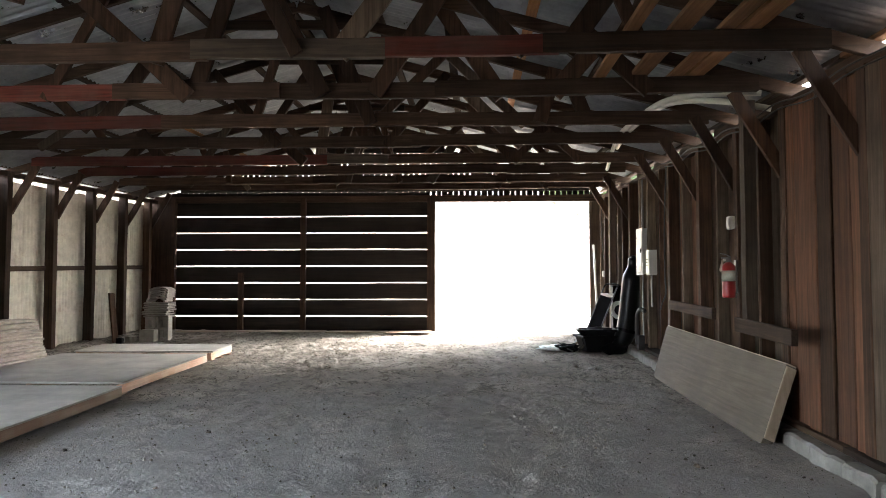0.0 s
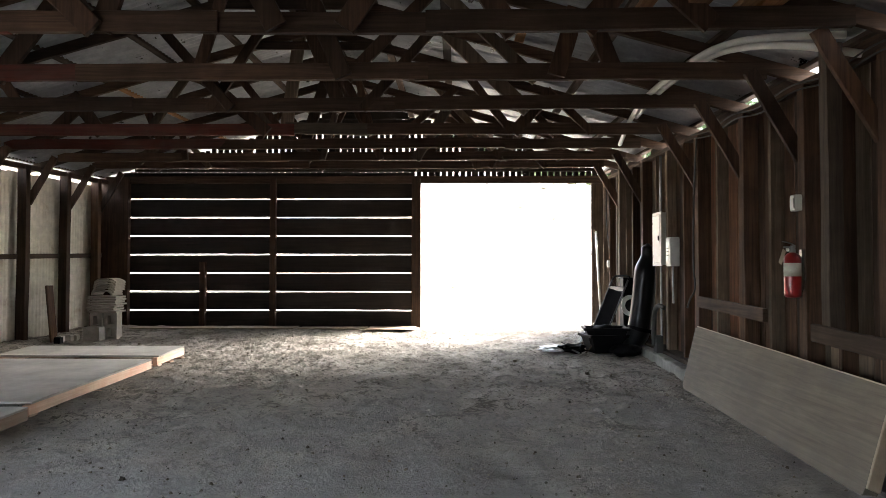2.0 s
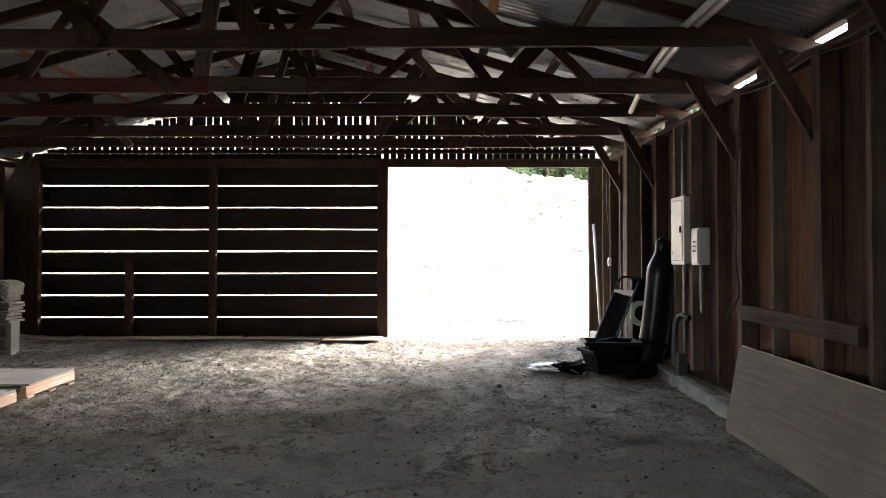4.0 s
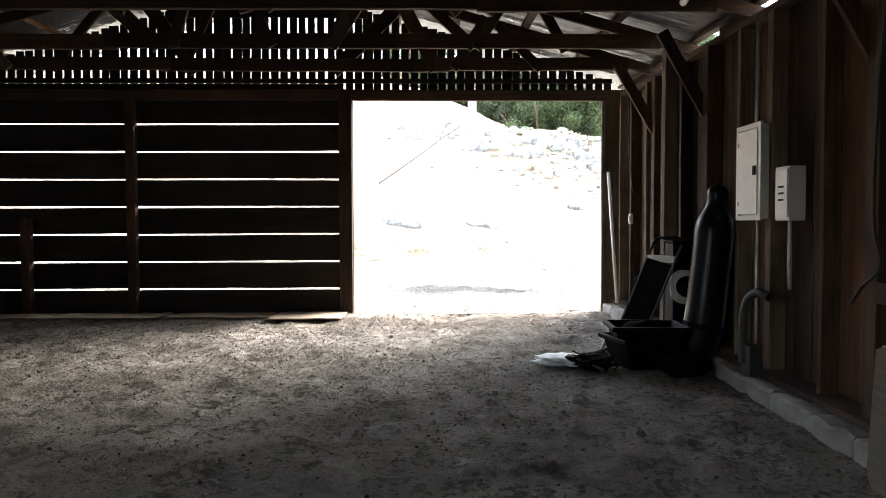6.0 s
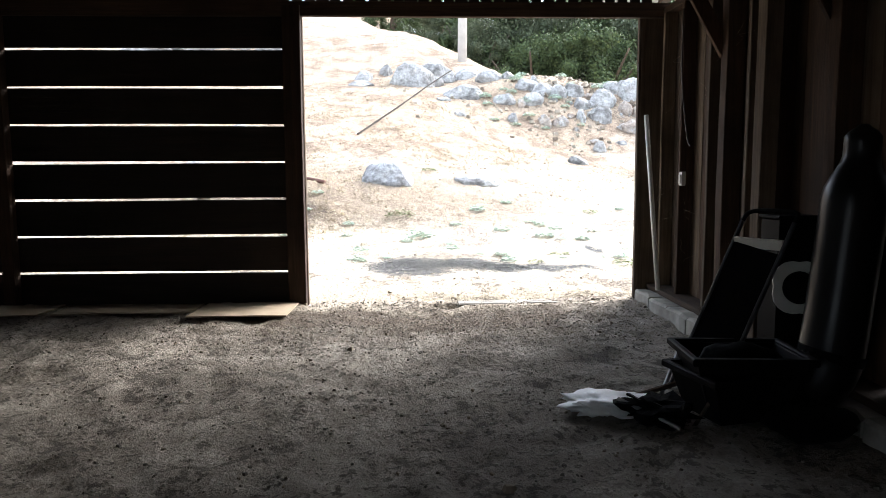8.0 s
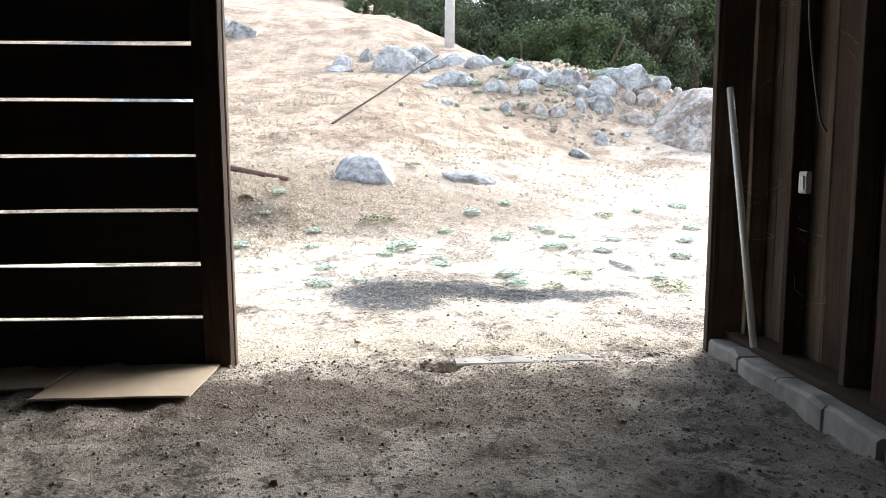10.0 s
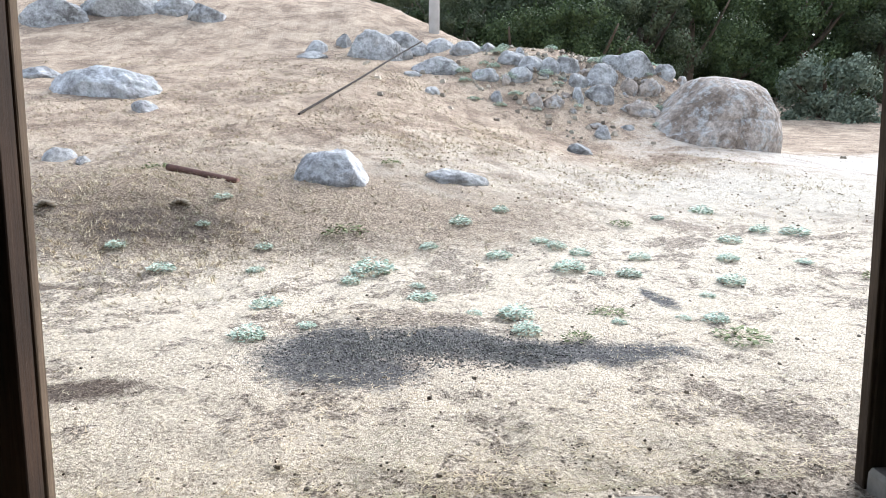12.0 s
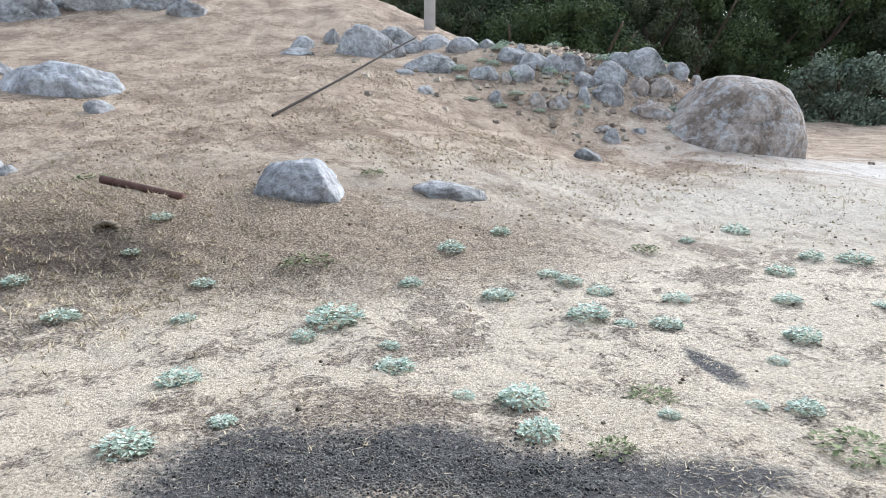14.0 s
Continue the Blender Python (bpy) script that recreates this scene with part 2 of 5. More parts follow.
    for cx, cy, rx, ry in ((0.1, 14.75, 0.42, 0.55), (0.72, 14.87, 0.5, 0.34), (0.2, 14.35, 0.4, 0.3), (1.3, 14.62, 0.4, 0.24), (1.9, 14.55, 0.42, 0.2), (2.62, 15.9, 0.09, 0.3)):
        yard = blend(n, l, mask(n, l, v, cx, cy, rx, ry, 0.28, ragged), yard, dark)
    # indoors up to the sill
    door = n.new("ShaderNodeMath")
    door.operation = "MULTIPLY_ADD"
    l.new(mid, door.inputs[0])
    door.inputs[1].default_value = 1.0
    l.new(sep.outputs["Y"], door.inputs[2])
    indoors = step_down(n, l, door.outputs["Value"], 13.25, 0.25)
    # daylight on the near floor, painted in as a paler, greyer oval
    near_daylight = mask(n, l, v, -1.0, 3.2, 4.2, 2.8, 0.7, patch)
    dirt = blend(n, l, near_daylight, dirt, ramp(n, l, blend(n, l, 0.4, patch, fine), (0.36, (0.34, 0.325, 0.305)), (0.6, (0.56, 0.545, 0.515))))
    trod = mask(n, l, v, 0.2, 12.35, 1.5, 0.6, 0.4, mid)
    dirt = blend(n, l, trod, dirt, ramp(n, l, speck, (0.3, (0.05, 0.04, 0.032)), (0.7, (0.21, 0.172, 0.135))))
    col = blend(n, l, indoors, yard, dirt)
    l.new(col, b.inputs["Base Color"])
    b.inputs["Roughness"].default_value = 0.95
    b.inputs["Specular IOR Level"].default_value = 0.15
    bump(n, l, blend(n, l, 0.5, fine, speck), b, 1.0, 0.05)
    return m


WOOD_Z = wood("weathered_upright_wood", (0.105, 0.06, 0.036), (0.028, 0.017, 0.0115), "z")
RED_Z = wood("reddish_upright_plank", (0.215, 0.105, 0.06), (0.065, 0.032, 0.02), "z", (0.062, 0.043, 0.031))
GREY_Z = wood("grey_upright_plank", (0.19, 0.145, 0.105), (0.065, 0.048, 0.034), "z")
WOOD_X = wood("weathered_cross_wood", (0.1, 0.061, 0.039), (0.028, 0.018, 0.012), "x")
GREY_X = wood("grey_cross_wood", (0.14, 0.112, 0.082), (0.05, 0.038, 0.028), "x")
RED_X = wood("red_painted_cross_wood", (0.16, 0.04, 0.027), (0.05, 0.016, 0.012), "x", (0.104, 0.072, 0.056))
WOOD_Y = wood("weathered_long_wood", (0.082, 0.052, 0.034), (0.025, 0.016, 0.011), "y")
FRESH_Y = wood("fresh_long_wood", (0.4, 0.215, 0.1), (0.2, 0.095, 0.045), "y", (0.15, 0.08, 0.04))
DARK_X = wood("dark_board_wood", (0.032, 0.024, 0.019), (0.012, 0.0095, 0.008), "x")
ROOF_TIN = tin("galvanised_roof_sheet", (0.40, 0.41, 0.43), (0.2, 0.145, 0.11), 0.34, 0.85, 0.70)
WALL_TIN = tin("galvanised_wall_sheet", (0.70, 0.66, 0.57), (0.36, 0.28, 0.19), 0.55, 0.15, 0.56)
CONCRETE = plain("old_concrete", (0.25, 0.235, 0.21), 0.92, 0, 0.45, 4.0, 0.7)
GROUND = ground_material()
ROCK = stone("granite_rock", (0.48, 0.48, 0.48), (0.15, 0.145, 0.14), (0.40, 0.41, 0.40))
PALE_ROCK = stone("pale_blue_granite", (0.60, 0.61, 0.63), (0.27, 0.27, 0.275), (0.48, 0.50, 0.50))
BROWN_ROCK = stone("brown_granite_rock", (0.46, 0.40, 0.35), (0.20, 0.16, 0.13), (0.45, 0.45, 0.44))


# ---- building helpers ----
def mesh_of(name, verts, faces, mat, flat=True):
    me = bpy.data.meshes.new(name)
    me.from_pydata([tuple(v) for v in verts], [], faces)
    me.materials.append(mat)
    if not flat:
        for p in me.polygons:
            p.use_smooth = True
    me.update()
    return me


def part(name, me, parent=None, label="", at=None):
    ob = new(name, me)
    if parent is not None:
        ob.parent = parent
    if at is not None:
        ob.matrix_basis = at
    if label:
        ob["label"] = label
    return ob


def base(name, x, y, z, label, category, group="", kind="", turn=0.0):
    e = new(name)
    e.matrix_basis = pose(x, y, z, 0, 0, turn)
    e.empty_display_size = 0.1
    return tagged(e, label, category, group, kind)


def beam(p0, p1, wide, deep, up=(0, 0, 1), seg=3, warp=0.003, ch=0.004):
    """Corners and faces of a sawn timber from p0 to p1, its arrises worn off; deep runs along up."""
    p0, p1 = Vector(p0), Vector(p1)
    d = (p1 - p0).normalized()
    side = d.cross(Vector(up)).normalized()
    top = side.cross(d).normalized()
    a, c = wide / 2, deep / 2
    k = min(ch, a * 0.5, c * 0.5)
    ring = ((-a + k, -c), (a - k, -c), (a, -c + k), (a, c - k), (a - k, c), (-a + k, c), (-a, c - k), (-a, -c + k))
    verts, faces = [], []
    for i in range(seg + 1):
        p = p0.lerp(p1, i / seg)
        ox, oy = random.uniform(-warp, warp), random.uniform(-warp, warp)
        for u, w in ring:
            verts.append(p + side * (u + ox + random.uniform(-warp, warp) * 0.3) + top * (w + oy + random.uniform(-warp, warp) * 0.3))
    for i in range(seg):
        for j in range(8):
            o, q = i * 8, i * 8 + 8
            faces.append((o + j, o + (j + 1) % 8, q + (j + 1) % 8, q + j))
    faces.append(tuple(range(7, -1, -1)))
    faces.append(tuple(range(seg * 8, seg * 8 + 8)))
    return verts, faces


def timber(name, p0, p1, wide, deep, mat, parent=None, up=(0, 0, 1), seg=3, warp=0.003, label="", ch=0.004):
    return part(name, mesh_of(name, *beam(p0, p1, wide, deep, up, seg, warp, ch), mat), parent, label)


def join(*pieces):
    verts, faces = [], []
    for v, f in pieces:
        o = len(verts)
        verts += list(v)
        faces += [tuple(i + o for i in p) for p in f]
    return verts, faces


def tube(points, radius, sides=10, caps=True):
    """A round bar or pipe along points; radius is one number or one for each point."""
    pts = [Vector(p) for p in points]
    rad = radius if isinstance(radius, (list, tuple)) else [radius] * len(pts)
    verts, faces = [], []
    ref = Vector((0, 0, 1))
    for i, p in enumerate(pts):
        d = (pts[min(i + 1, len(pts) - 1)] - pts[max(i - 1, 0)]).normalized()
        if abs(d.dot(ref)) > 0.95:
            ref = Vector((1, 0, 0))
        s = d.cross(ref).normalized()
        t = s.cross(d).normalized()
        ref = t
        for j in range(sides):
            a = 2 * math.pi * j / sides
            verts.append(p + (s * math.cos(a) + t * math.sin(a)) * rad[i])
    for i in range(len(pts) - 1):
        for j in range(sides):
            faces.append((i * sides + j, i * sides + (j + 1) % sides, (i + 1) * sides + (j + 1) % sides, (i + 1) * sides + j))
    if caps:
        faces.append(tuple(range(sides - 1, -1, -1)))
        faces.append(tuple(range((len(pts) - 1) * sides, len(pts) * sides)))
    return verts, faces


def bend(p, n=8):
    """A smooth line through control points (Catmull-Rom)."""
    p = [Vector(q) for q in p]
    out = []
    for i in range(len(p) - 1):
        a, b, c, d = p[max(i - 1, 0)], p[i], p[i + 1], p[min(i + 2, len(p) - 1)]
        for k in range(n):
            t = k / n
            out.append(0.5 * ((2 * b) + (c - a) * t + (2 * a - 5 * b + 4 * c - d) * t * t + (3 * b - a - 3 * c + d) * t ** 3))
    return out + [p[-1]]


def lift(y):
    """Height of the sloping barn floor at y."""
    return SLOPE * y


# ---- ground ----
def stretched(lo, hi, step, far, rate):
    inner = list(np.arange(lo, hi + step / 2, step))
    out, d = [], step
    a = hi
    while a < far:
        d *= rate
        a += d
        out.append(a)
    low, d, a = [], step, lo
    while a > -far:
        d *= rate
        a -= d
        low.append(a)
    return low[::-1] + inner + out


gx = stretched(-6.6, 7.0, 0.045, 420, 1.12)
gy = stretched(1.0, 22.0, 0.045, 420, 1.10)
gv = [(x, y, rough_height(x, y)) for y in gy for x in gx]
nx = len(gx)
gf = [(j * nx + i, j * nx + i + 1, (j + 1) * nx + i + 1, (j + 1) * nx + i) for j in range(len(gy) - 1) for i in range(nx - 1)]
ground = tagged(new("ground", mesh_of("ground", gv, gf, GROUND, False)), "grey trodden dirt floor running out to dry straw hillside", "ground", kind="structure")

# ---- barn shell ----
RIDGE_X, RIDGE_H, PITCH = -1.7, 3.83, 0.28
WEST, EAST, FRONT, BACK = -6.27, 2.50, 12.9, -1.3
BENTS = [-1.15, -0.14, 0.94, 2.03, 3.1, 4.17, 5.2, 6.3, 7.42, 8.66, 9.72, 10.87, 11.8]
EAST_POSTS = [-1.15, -0.14, 0.94, 2.03, 3.1, 4.17, 5.24, 6.17, 7.18, 8.28, 10.33, 11.57]
WEST_POSTS = [-0.9, 1.6, 3.6, 4.5, 5.6, 6.6, 7.6, 8.6, 9.6, 10.6, 11.6, 12.5]


def roof_h(x):
    return RIDGE_H - PITCH * abs(x - RIDGE_X)


def corrugated(wide, long, pitch=0.076, depth=0.009, rows=2, dent=0.004):
    """A corrugated sheet in its own x (across) and y (along), waves in z, with thickness from its two faces."""
    n = max(4, round(wide / pitch * 4))
    verts, faces = [], []
    for s in (0, 1):
        for r in range(rows + 1):
            for i in range(n + 1):
                x = wide * i / n
                verts.append((x, long * r / rows, depth * math.sin(2 * math.pi * x / pitch) + random.uniform(-1, 1) * dent * (0 < r < rows) - s * 0.0012))
    row = n + 1
    off = (rows + 1) * row
    for r in range(rows):
        for i in range(n):
            a = r * row + i
            faces.append((a, a + 1, a + row + 1, a + row))
            faces.append((off + a, off + a + row, off + a + row + 1, off + a + 1))
    return verts, faces


# east wall: upright planks outside, studs, plates and a low concrete kerb inside
wall_east = base("wall_east", EAST, 4, lift(4), "barn side wall of reddish upright planks on studs", "wall", kind="structure")
wall_east.matrix_basis = Matrix()
y = BACK
k = 0
while y < FRONT:
    w = random.uniform(0.18, 0.30)
    # mostly paler grey planks by the door: the daylight there is in their colour
    mat = random.choice((RED_Z, RED_Z, WOOD_Z, GREY_Z)) if y < 5.6 else random.choice((WOOD_Z, WOOD_Z, RED_Z, GREY_Z) if y < 11.2 else (GREY_Z, GREY_Z, WOOD_Z))
    w = min(w, FRONT - y)
    x = EAST + random.uniform(0, 0.008)
    timber("plank", (x, y + w / 2, lift(y) + 0.10), (x, y + w / 2, lift(y) + 2.585 + random.uniform(-0.02, 0.02)), w - 0.004, 0.022, mat, wall_east, up=(1, 0, 0), seg=4)
    y += w
for k, y in enumerate((12.80, 12.38, 11.86, 11.27, 10.92, 9.81, 9.36, 8.76, 7.81, 6.72, 5.75, 4.7, 3.6, 2.5, 1.4, 0.3, -0.8)):
    timber("stud", (EAST - 0.068, y, lift(y) + 0.147), (EAST - 0.068, y, lift(y) + 2.50), 0.042 if k != 6 else 0.075, 0.11, (GREY_Z, WOOD_Z, GREY_Z)[k % 3], wall_east, up=(1, 0, 0))
for a, b2, h, bx in ((4.62, 5.60, 0.80, 2.13), (6.75, 8.22, 0.80, 2.35)):
    timber("blocking", (bx, a, lift(a) + h), (bx, b2, lift(b2) + h), 0.042, 0.11, WOOD_Y, wall_east)
for a, b2 in ((-1.3, 1.5), (1.5, 4.4), (4.4, 8.7), (8.7, 12.9)):
    timber("sill_plate", (EAST - 0.10, a, lift(a) + 0.125), (EAST - 0.10, b2 - 0.005, lift(b2) + 0.125), 0.18, 0.045, WOOD_Y, wall_east)
    timber("top_plate", (EAST - 0.06, a, lift(a) + 2.53), (EAST - 0.06, b2 - 0.005, lift(b2) + 2.53), 0.10, 0.05, WOOD_Y, wall_east)
kerb = [timber("kerb_block", (EAST - 0.145 + random.uniform(-0.012, 0.012), y0, lift(y0) + 0.02), (EAST - 0.145, y0 + random.uniform(0.36, 0.39), lift(y0 + 0.385) + 0.02), 0.30, 0.16, CONCRETE, wall_east, seg=4, warp=0.012, ch=0.018) for y0 in np.arange(BACK, FRONT - 0.3, 0.395)]

y = BACK
while y < 5.15:
    w = min(random.uniform(0.14, 0.27), 5.2 - y)
    x = EAST - 0.137 + random.uniform(-0.014, 0.014)
    timber("inner_plank", (x, y + w / 2, lift(y) + 0.15), (x, y + w / 2, lift(y) + 2.50 + random.uniform(-0.03, 0.02)), w - 0.01, 0.022, random.choice((RED_Z, GREY_Z, RED_Z, WOOD_Z, GREY_Z)), wall_east, up=(1, 0, 0), seg=4, ch=0.006)
    y += w
for k, yb in enumerate(BENTS):
    a, b2 = yb + 0.06, yb + random.uniform(0.7, 1.02)
    timber("frieze_board", (EAST + 0.012, a, lift(a) + 2.655), (EAST + 0.012, min(b2, FRONT), lift(min(b2, FRONT)) + 2.655), 0.02, 0.13, WOOD_Y, wall_east, seg=2)

# west wall: corrugated sheets on posts
wall_west = base("wall_west", 0, 0, 0, "barn side wall of dull corrugated metal sheets", "wall", kind="structure")
y = FRONT - 15 * 0.62
while y < FRONT - 0.05:
    v, f = corrugated(0.66, 2.46, depth=0.012)
    me = mesh_of("sheet", v, f, WALL_TIN, False)
    part("metal_sheet", me, wall_west, at=Matrix.Translation((WEST - 0.02 - 0.004 * (round(y * 10) % 2), y, lift(y) - 0.03)) @ Matrix(((0, 0, 1, 0), (1, 0, 0, 0), (0, 1, 0, 0), (0, 0, 0, 1))))
    y += 0.62
for a, b2 in ((3.6, 9.6), (9.6, 12.85)):
    timber("girt", (WEST + 0.035, a, lift(a) + 1.23), (WEST + 0.035, b2 - 0.005, lift(b2) + 1.23), 0.04, 0.07, WOOD_Y, wall_west)
for a, b2 in ((-1.3, 3.1), (3.1, 8.1), (8.1, 12.85)):
    timber("top_plate", (WEST + 0.10, a, lift(a) + 2.49), (WEST + 0.10, b2 - 0.005, lift(b2) + 2.49), 0.10, 0.07, WOOD_Y, wall_west)

# front wall: level boards with slits between, posts, header, gable slats
FZ = lift(12.9)
wall_front = base("wall_front", 0, 0, 0, "barn end wall of dark level boards with open slits", "wall", kind="structure")
SLITS = (0.28, 0.60, 0.92, 1.24, 1.56, 1.88, 2.20, 2.56)
low = -0.03
for i, s in enumerate(SLITS):
    for xa, xb in ((-6.32, -3.27), (-3.27, -0.86)):
        droop = random.uniform(-0.004, 0.004)
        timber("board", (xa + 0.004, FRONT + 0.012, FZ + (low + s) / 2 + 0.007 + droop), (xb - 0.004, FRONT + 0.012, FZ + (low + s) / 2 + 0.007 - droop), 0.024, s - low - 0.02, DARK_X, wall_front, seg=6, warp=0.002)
    low = s
for x, w, top in ((-6.03, 0.52, 2.55), (-3.27, 0.10, 2.55), (-4.48, 0.095, 1.12), (-0.81, 0.15, 2.55)):
    timber("post", (x, FRONT - 0.055, FZ - 0.05), (x, FRONT - 0.055, FZ + top), w, 0.10, WOOD_Z, wall_front, up=(0, 1, 0))
timber("corner_board", (2.355, FRONT + 0.012, FZ - 0.03), (2.355, FRONT + 0.012, FZ + 2.55), 0.27, 0.024, GREY_Z, wall_front, up=(0, 1, 0), seg=4)
timber("header", (-6.2, FRONT - 0.03, FZ + 2.535), (2.45, FRONT - 0.03, FZ + 2.535), 0.05, 0.125, WOOD_X, wall_front, seg=8)
timber("header_trim", (-0.80, FRONT + 0.02, FZ + 2.515), (2.36, FRONT + 0.02, FZ + 2.515), 0.03, 0.05, GREY_X, wall_front)
timber("jamb_trim", (-0.745, FRONT + 0.03, FZ - 0.02), (-0.745, FRONT + 0.03, FZ + 2.50), 0.03, 0.05, GREY_Z, wall_front, up=(0, 1, 0))
timber("jamb_trim", (2.215, FRONT + 0.03, FZ - 0.02), (2.215, FRONT + 0.03, FZ + 2.50), 0.03, 0.05, GREY_Z, wall_front, up=(0, 1, 0))
x = -5.95
while x < 2.3:
    w = random.uniform(0.082, 0.090) if random.random() > 0.12 else 0.112
    top = roof_h(x) + random.uniform(-0.02, 0.015)
    if top > 2.62:
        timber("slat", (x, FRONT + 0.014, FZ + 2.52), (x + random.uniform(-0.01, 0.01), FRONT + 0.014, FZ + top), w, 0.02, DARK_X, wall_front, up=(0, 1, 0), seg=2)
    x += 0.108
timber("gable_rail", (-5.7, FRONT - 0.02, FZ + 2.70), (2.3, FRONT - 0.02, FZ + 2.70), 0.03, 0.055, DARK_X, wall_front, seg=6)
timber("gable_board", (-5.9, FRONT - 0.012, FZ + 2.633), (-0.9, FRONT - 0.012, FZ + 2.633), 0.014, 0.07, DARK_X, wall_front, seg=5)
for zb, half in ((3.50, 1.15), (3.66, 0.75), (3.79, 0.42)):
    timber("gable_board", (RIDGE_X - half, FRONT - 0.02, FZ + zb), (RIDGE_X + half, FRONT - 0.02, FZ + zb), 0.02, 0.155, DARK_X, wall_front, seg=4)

# roof: corrugated sheets over purlins
roof = base("roof", 0, 0, 0, "low gable roof of rusty corrugated metal sheets on purlins", "roof", kind="structure")
for side in (-1, 1):
    run = (EAST + 0.08 - RIDGE_X) if side > 0 else (RIDGE_X - WEST + 0.06)
    slant = run * math.sqrt(1 + PITCH ** 2)
    y = BACK - 0.3
    k = 0
    while y < FRONT + 0.45:
        for half in (0, 1):
            v, f = corrugated(0.66, slant / 2 + (0.06 if half else 0.0), depth=0.013)
            me = mesh_of("roof_sheet", v, f, ROOF_TIN, False)
            start = slant / 2 * half - (0.06 if half else 0)
            x = RIDGE_X + side * (start / math.sqrt(1 + PITCH ** 2) - 0.01)
            h = RIDGE_H + 0.07 - PITCH * abs(x - RIDGE_X) - (0.012 if half else 0)
            d = Vector((side, 0, -PITCH)).normalized()
            nrm = Vector((side * PITCH, 0, 1)).normalized()
            ax = Vector((0, 1, SLOPE)).normalized()
            m = Matrix.Identity(4)
            for col, vec in enumerate((ax, d, nrm)):
                m.col[col].xyz = vec
            m.translation = (x, y, lift(y) + h + 0.004 * (k % 2))
            part("roof_sheet", me, roof, at=m)
        y += 0.615
        k += 1
    for j in range(7):
        x = RIDGE_X + side * (0.12 + j * (run - 0.2) / 6)
        h = roof_h(x) + 0.035
        for a, b2 in ((-1.6, 1.0), (1.0, 4.6), (4.6, 9.0), (9.0, 13.2)):
            timber("purlin", (x, a, lift(a) + h), (x, b2 - 0.005, lift(b2) + h), 0.085, 0.036, random.choice((WOOD_Y, WOOD_Y, FRESH_Y)) if j % 3 == 0 else WOOD_Y, roof, seg=5)

# back end, never in view: planked to shut out daylight, with corner posts and a header
wall_back = base("wall_back", 0, 0, 0, "unseen plank end wall with posts, added to shut out daylight", "wall", kind="structure")
for x in (-6.15, 2.38):
    timber("post", (x, BACK + 0.05, lift(BACK) - 0.05), (x, BACK + 0.05, lift(BACK) + 2.55), 0.14, 0.14, WOOD_Z, wall_back, up=(0, 1, 0))
timber("header", (-6.2, BACK + 0.05, lift(BACK) + 2.58), (2.45, BACK + 0.05, lift(BACK) + 2.6), 0.05, 0.16, WOOD_X, wall_back)

x = -6.2
while x < 2.45:
    timber("plank", (x, BACK - 0.02, lift(BACK) - 0.03), (x, BACK - 0.02, lift(BACK) + roof_h(x) + 0.03), 0.19, 0.02, WOOD_Z, wall_back, up=(0, 1, 0), seg=1)
    x += 0.195

ridge_cap = join(*[beam((RIDGE_X + s * 0.1, BACK - 0.3, lift(BACK - 0.3) + RIDGE_H + 0.075), (RIDGE_X + s * 0.1, FRONT + 0.4, lift(FRONT + 0.4) + RIDGE_H + 0.075), 0.22, 0.004, up=(s * PITCH, 0, 1), seg=6, ch=0.001) for s in (-1, 1)])
part("ridge_cap", mesh_of("ridge_cap", *ridge_cap, ROOF_TIN), roof, "bent metal ridge capping")

# ---- bents: posts, knee braces and roof trusses ----
TIE_H = 2.66


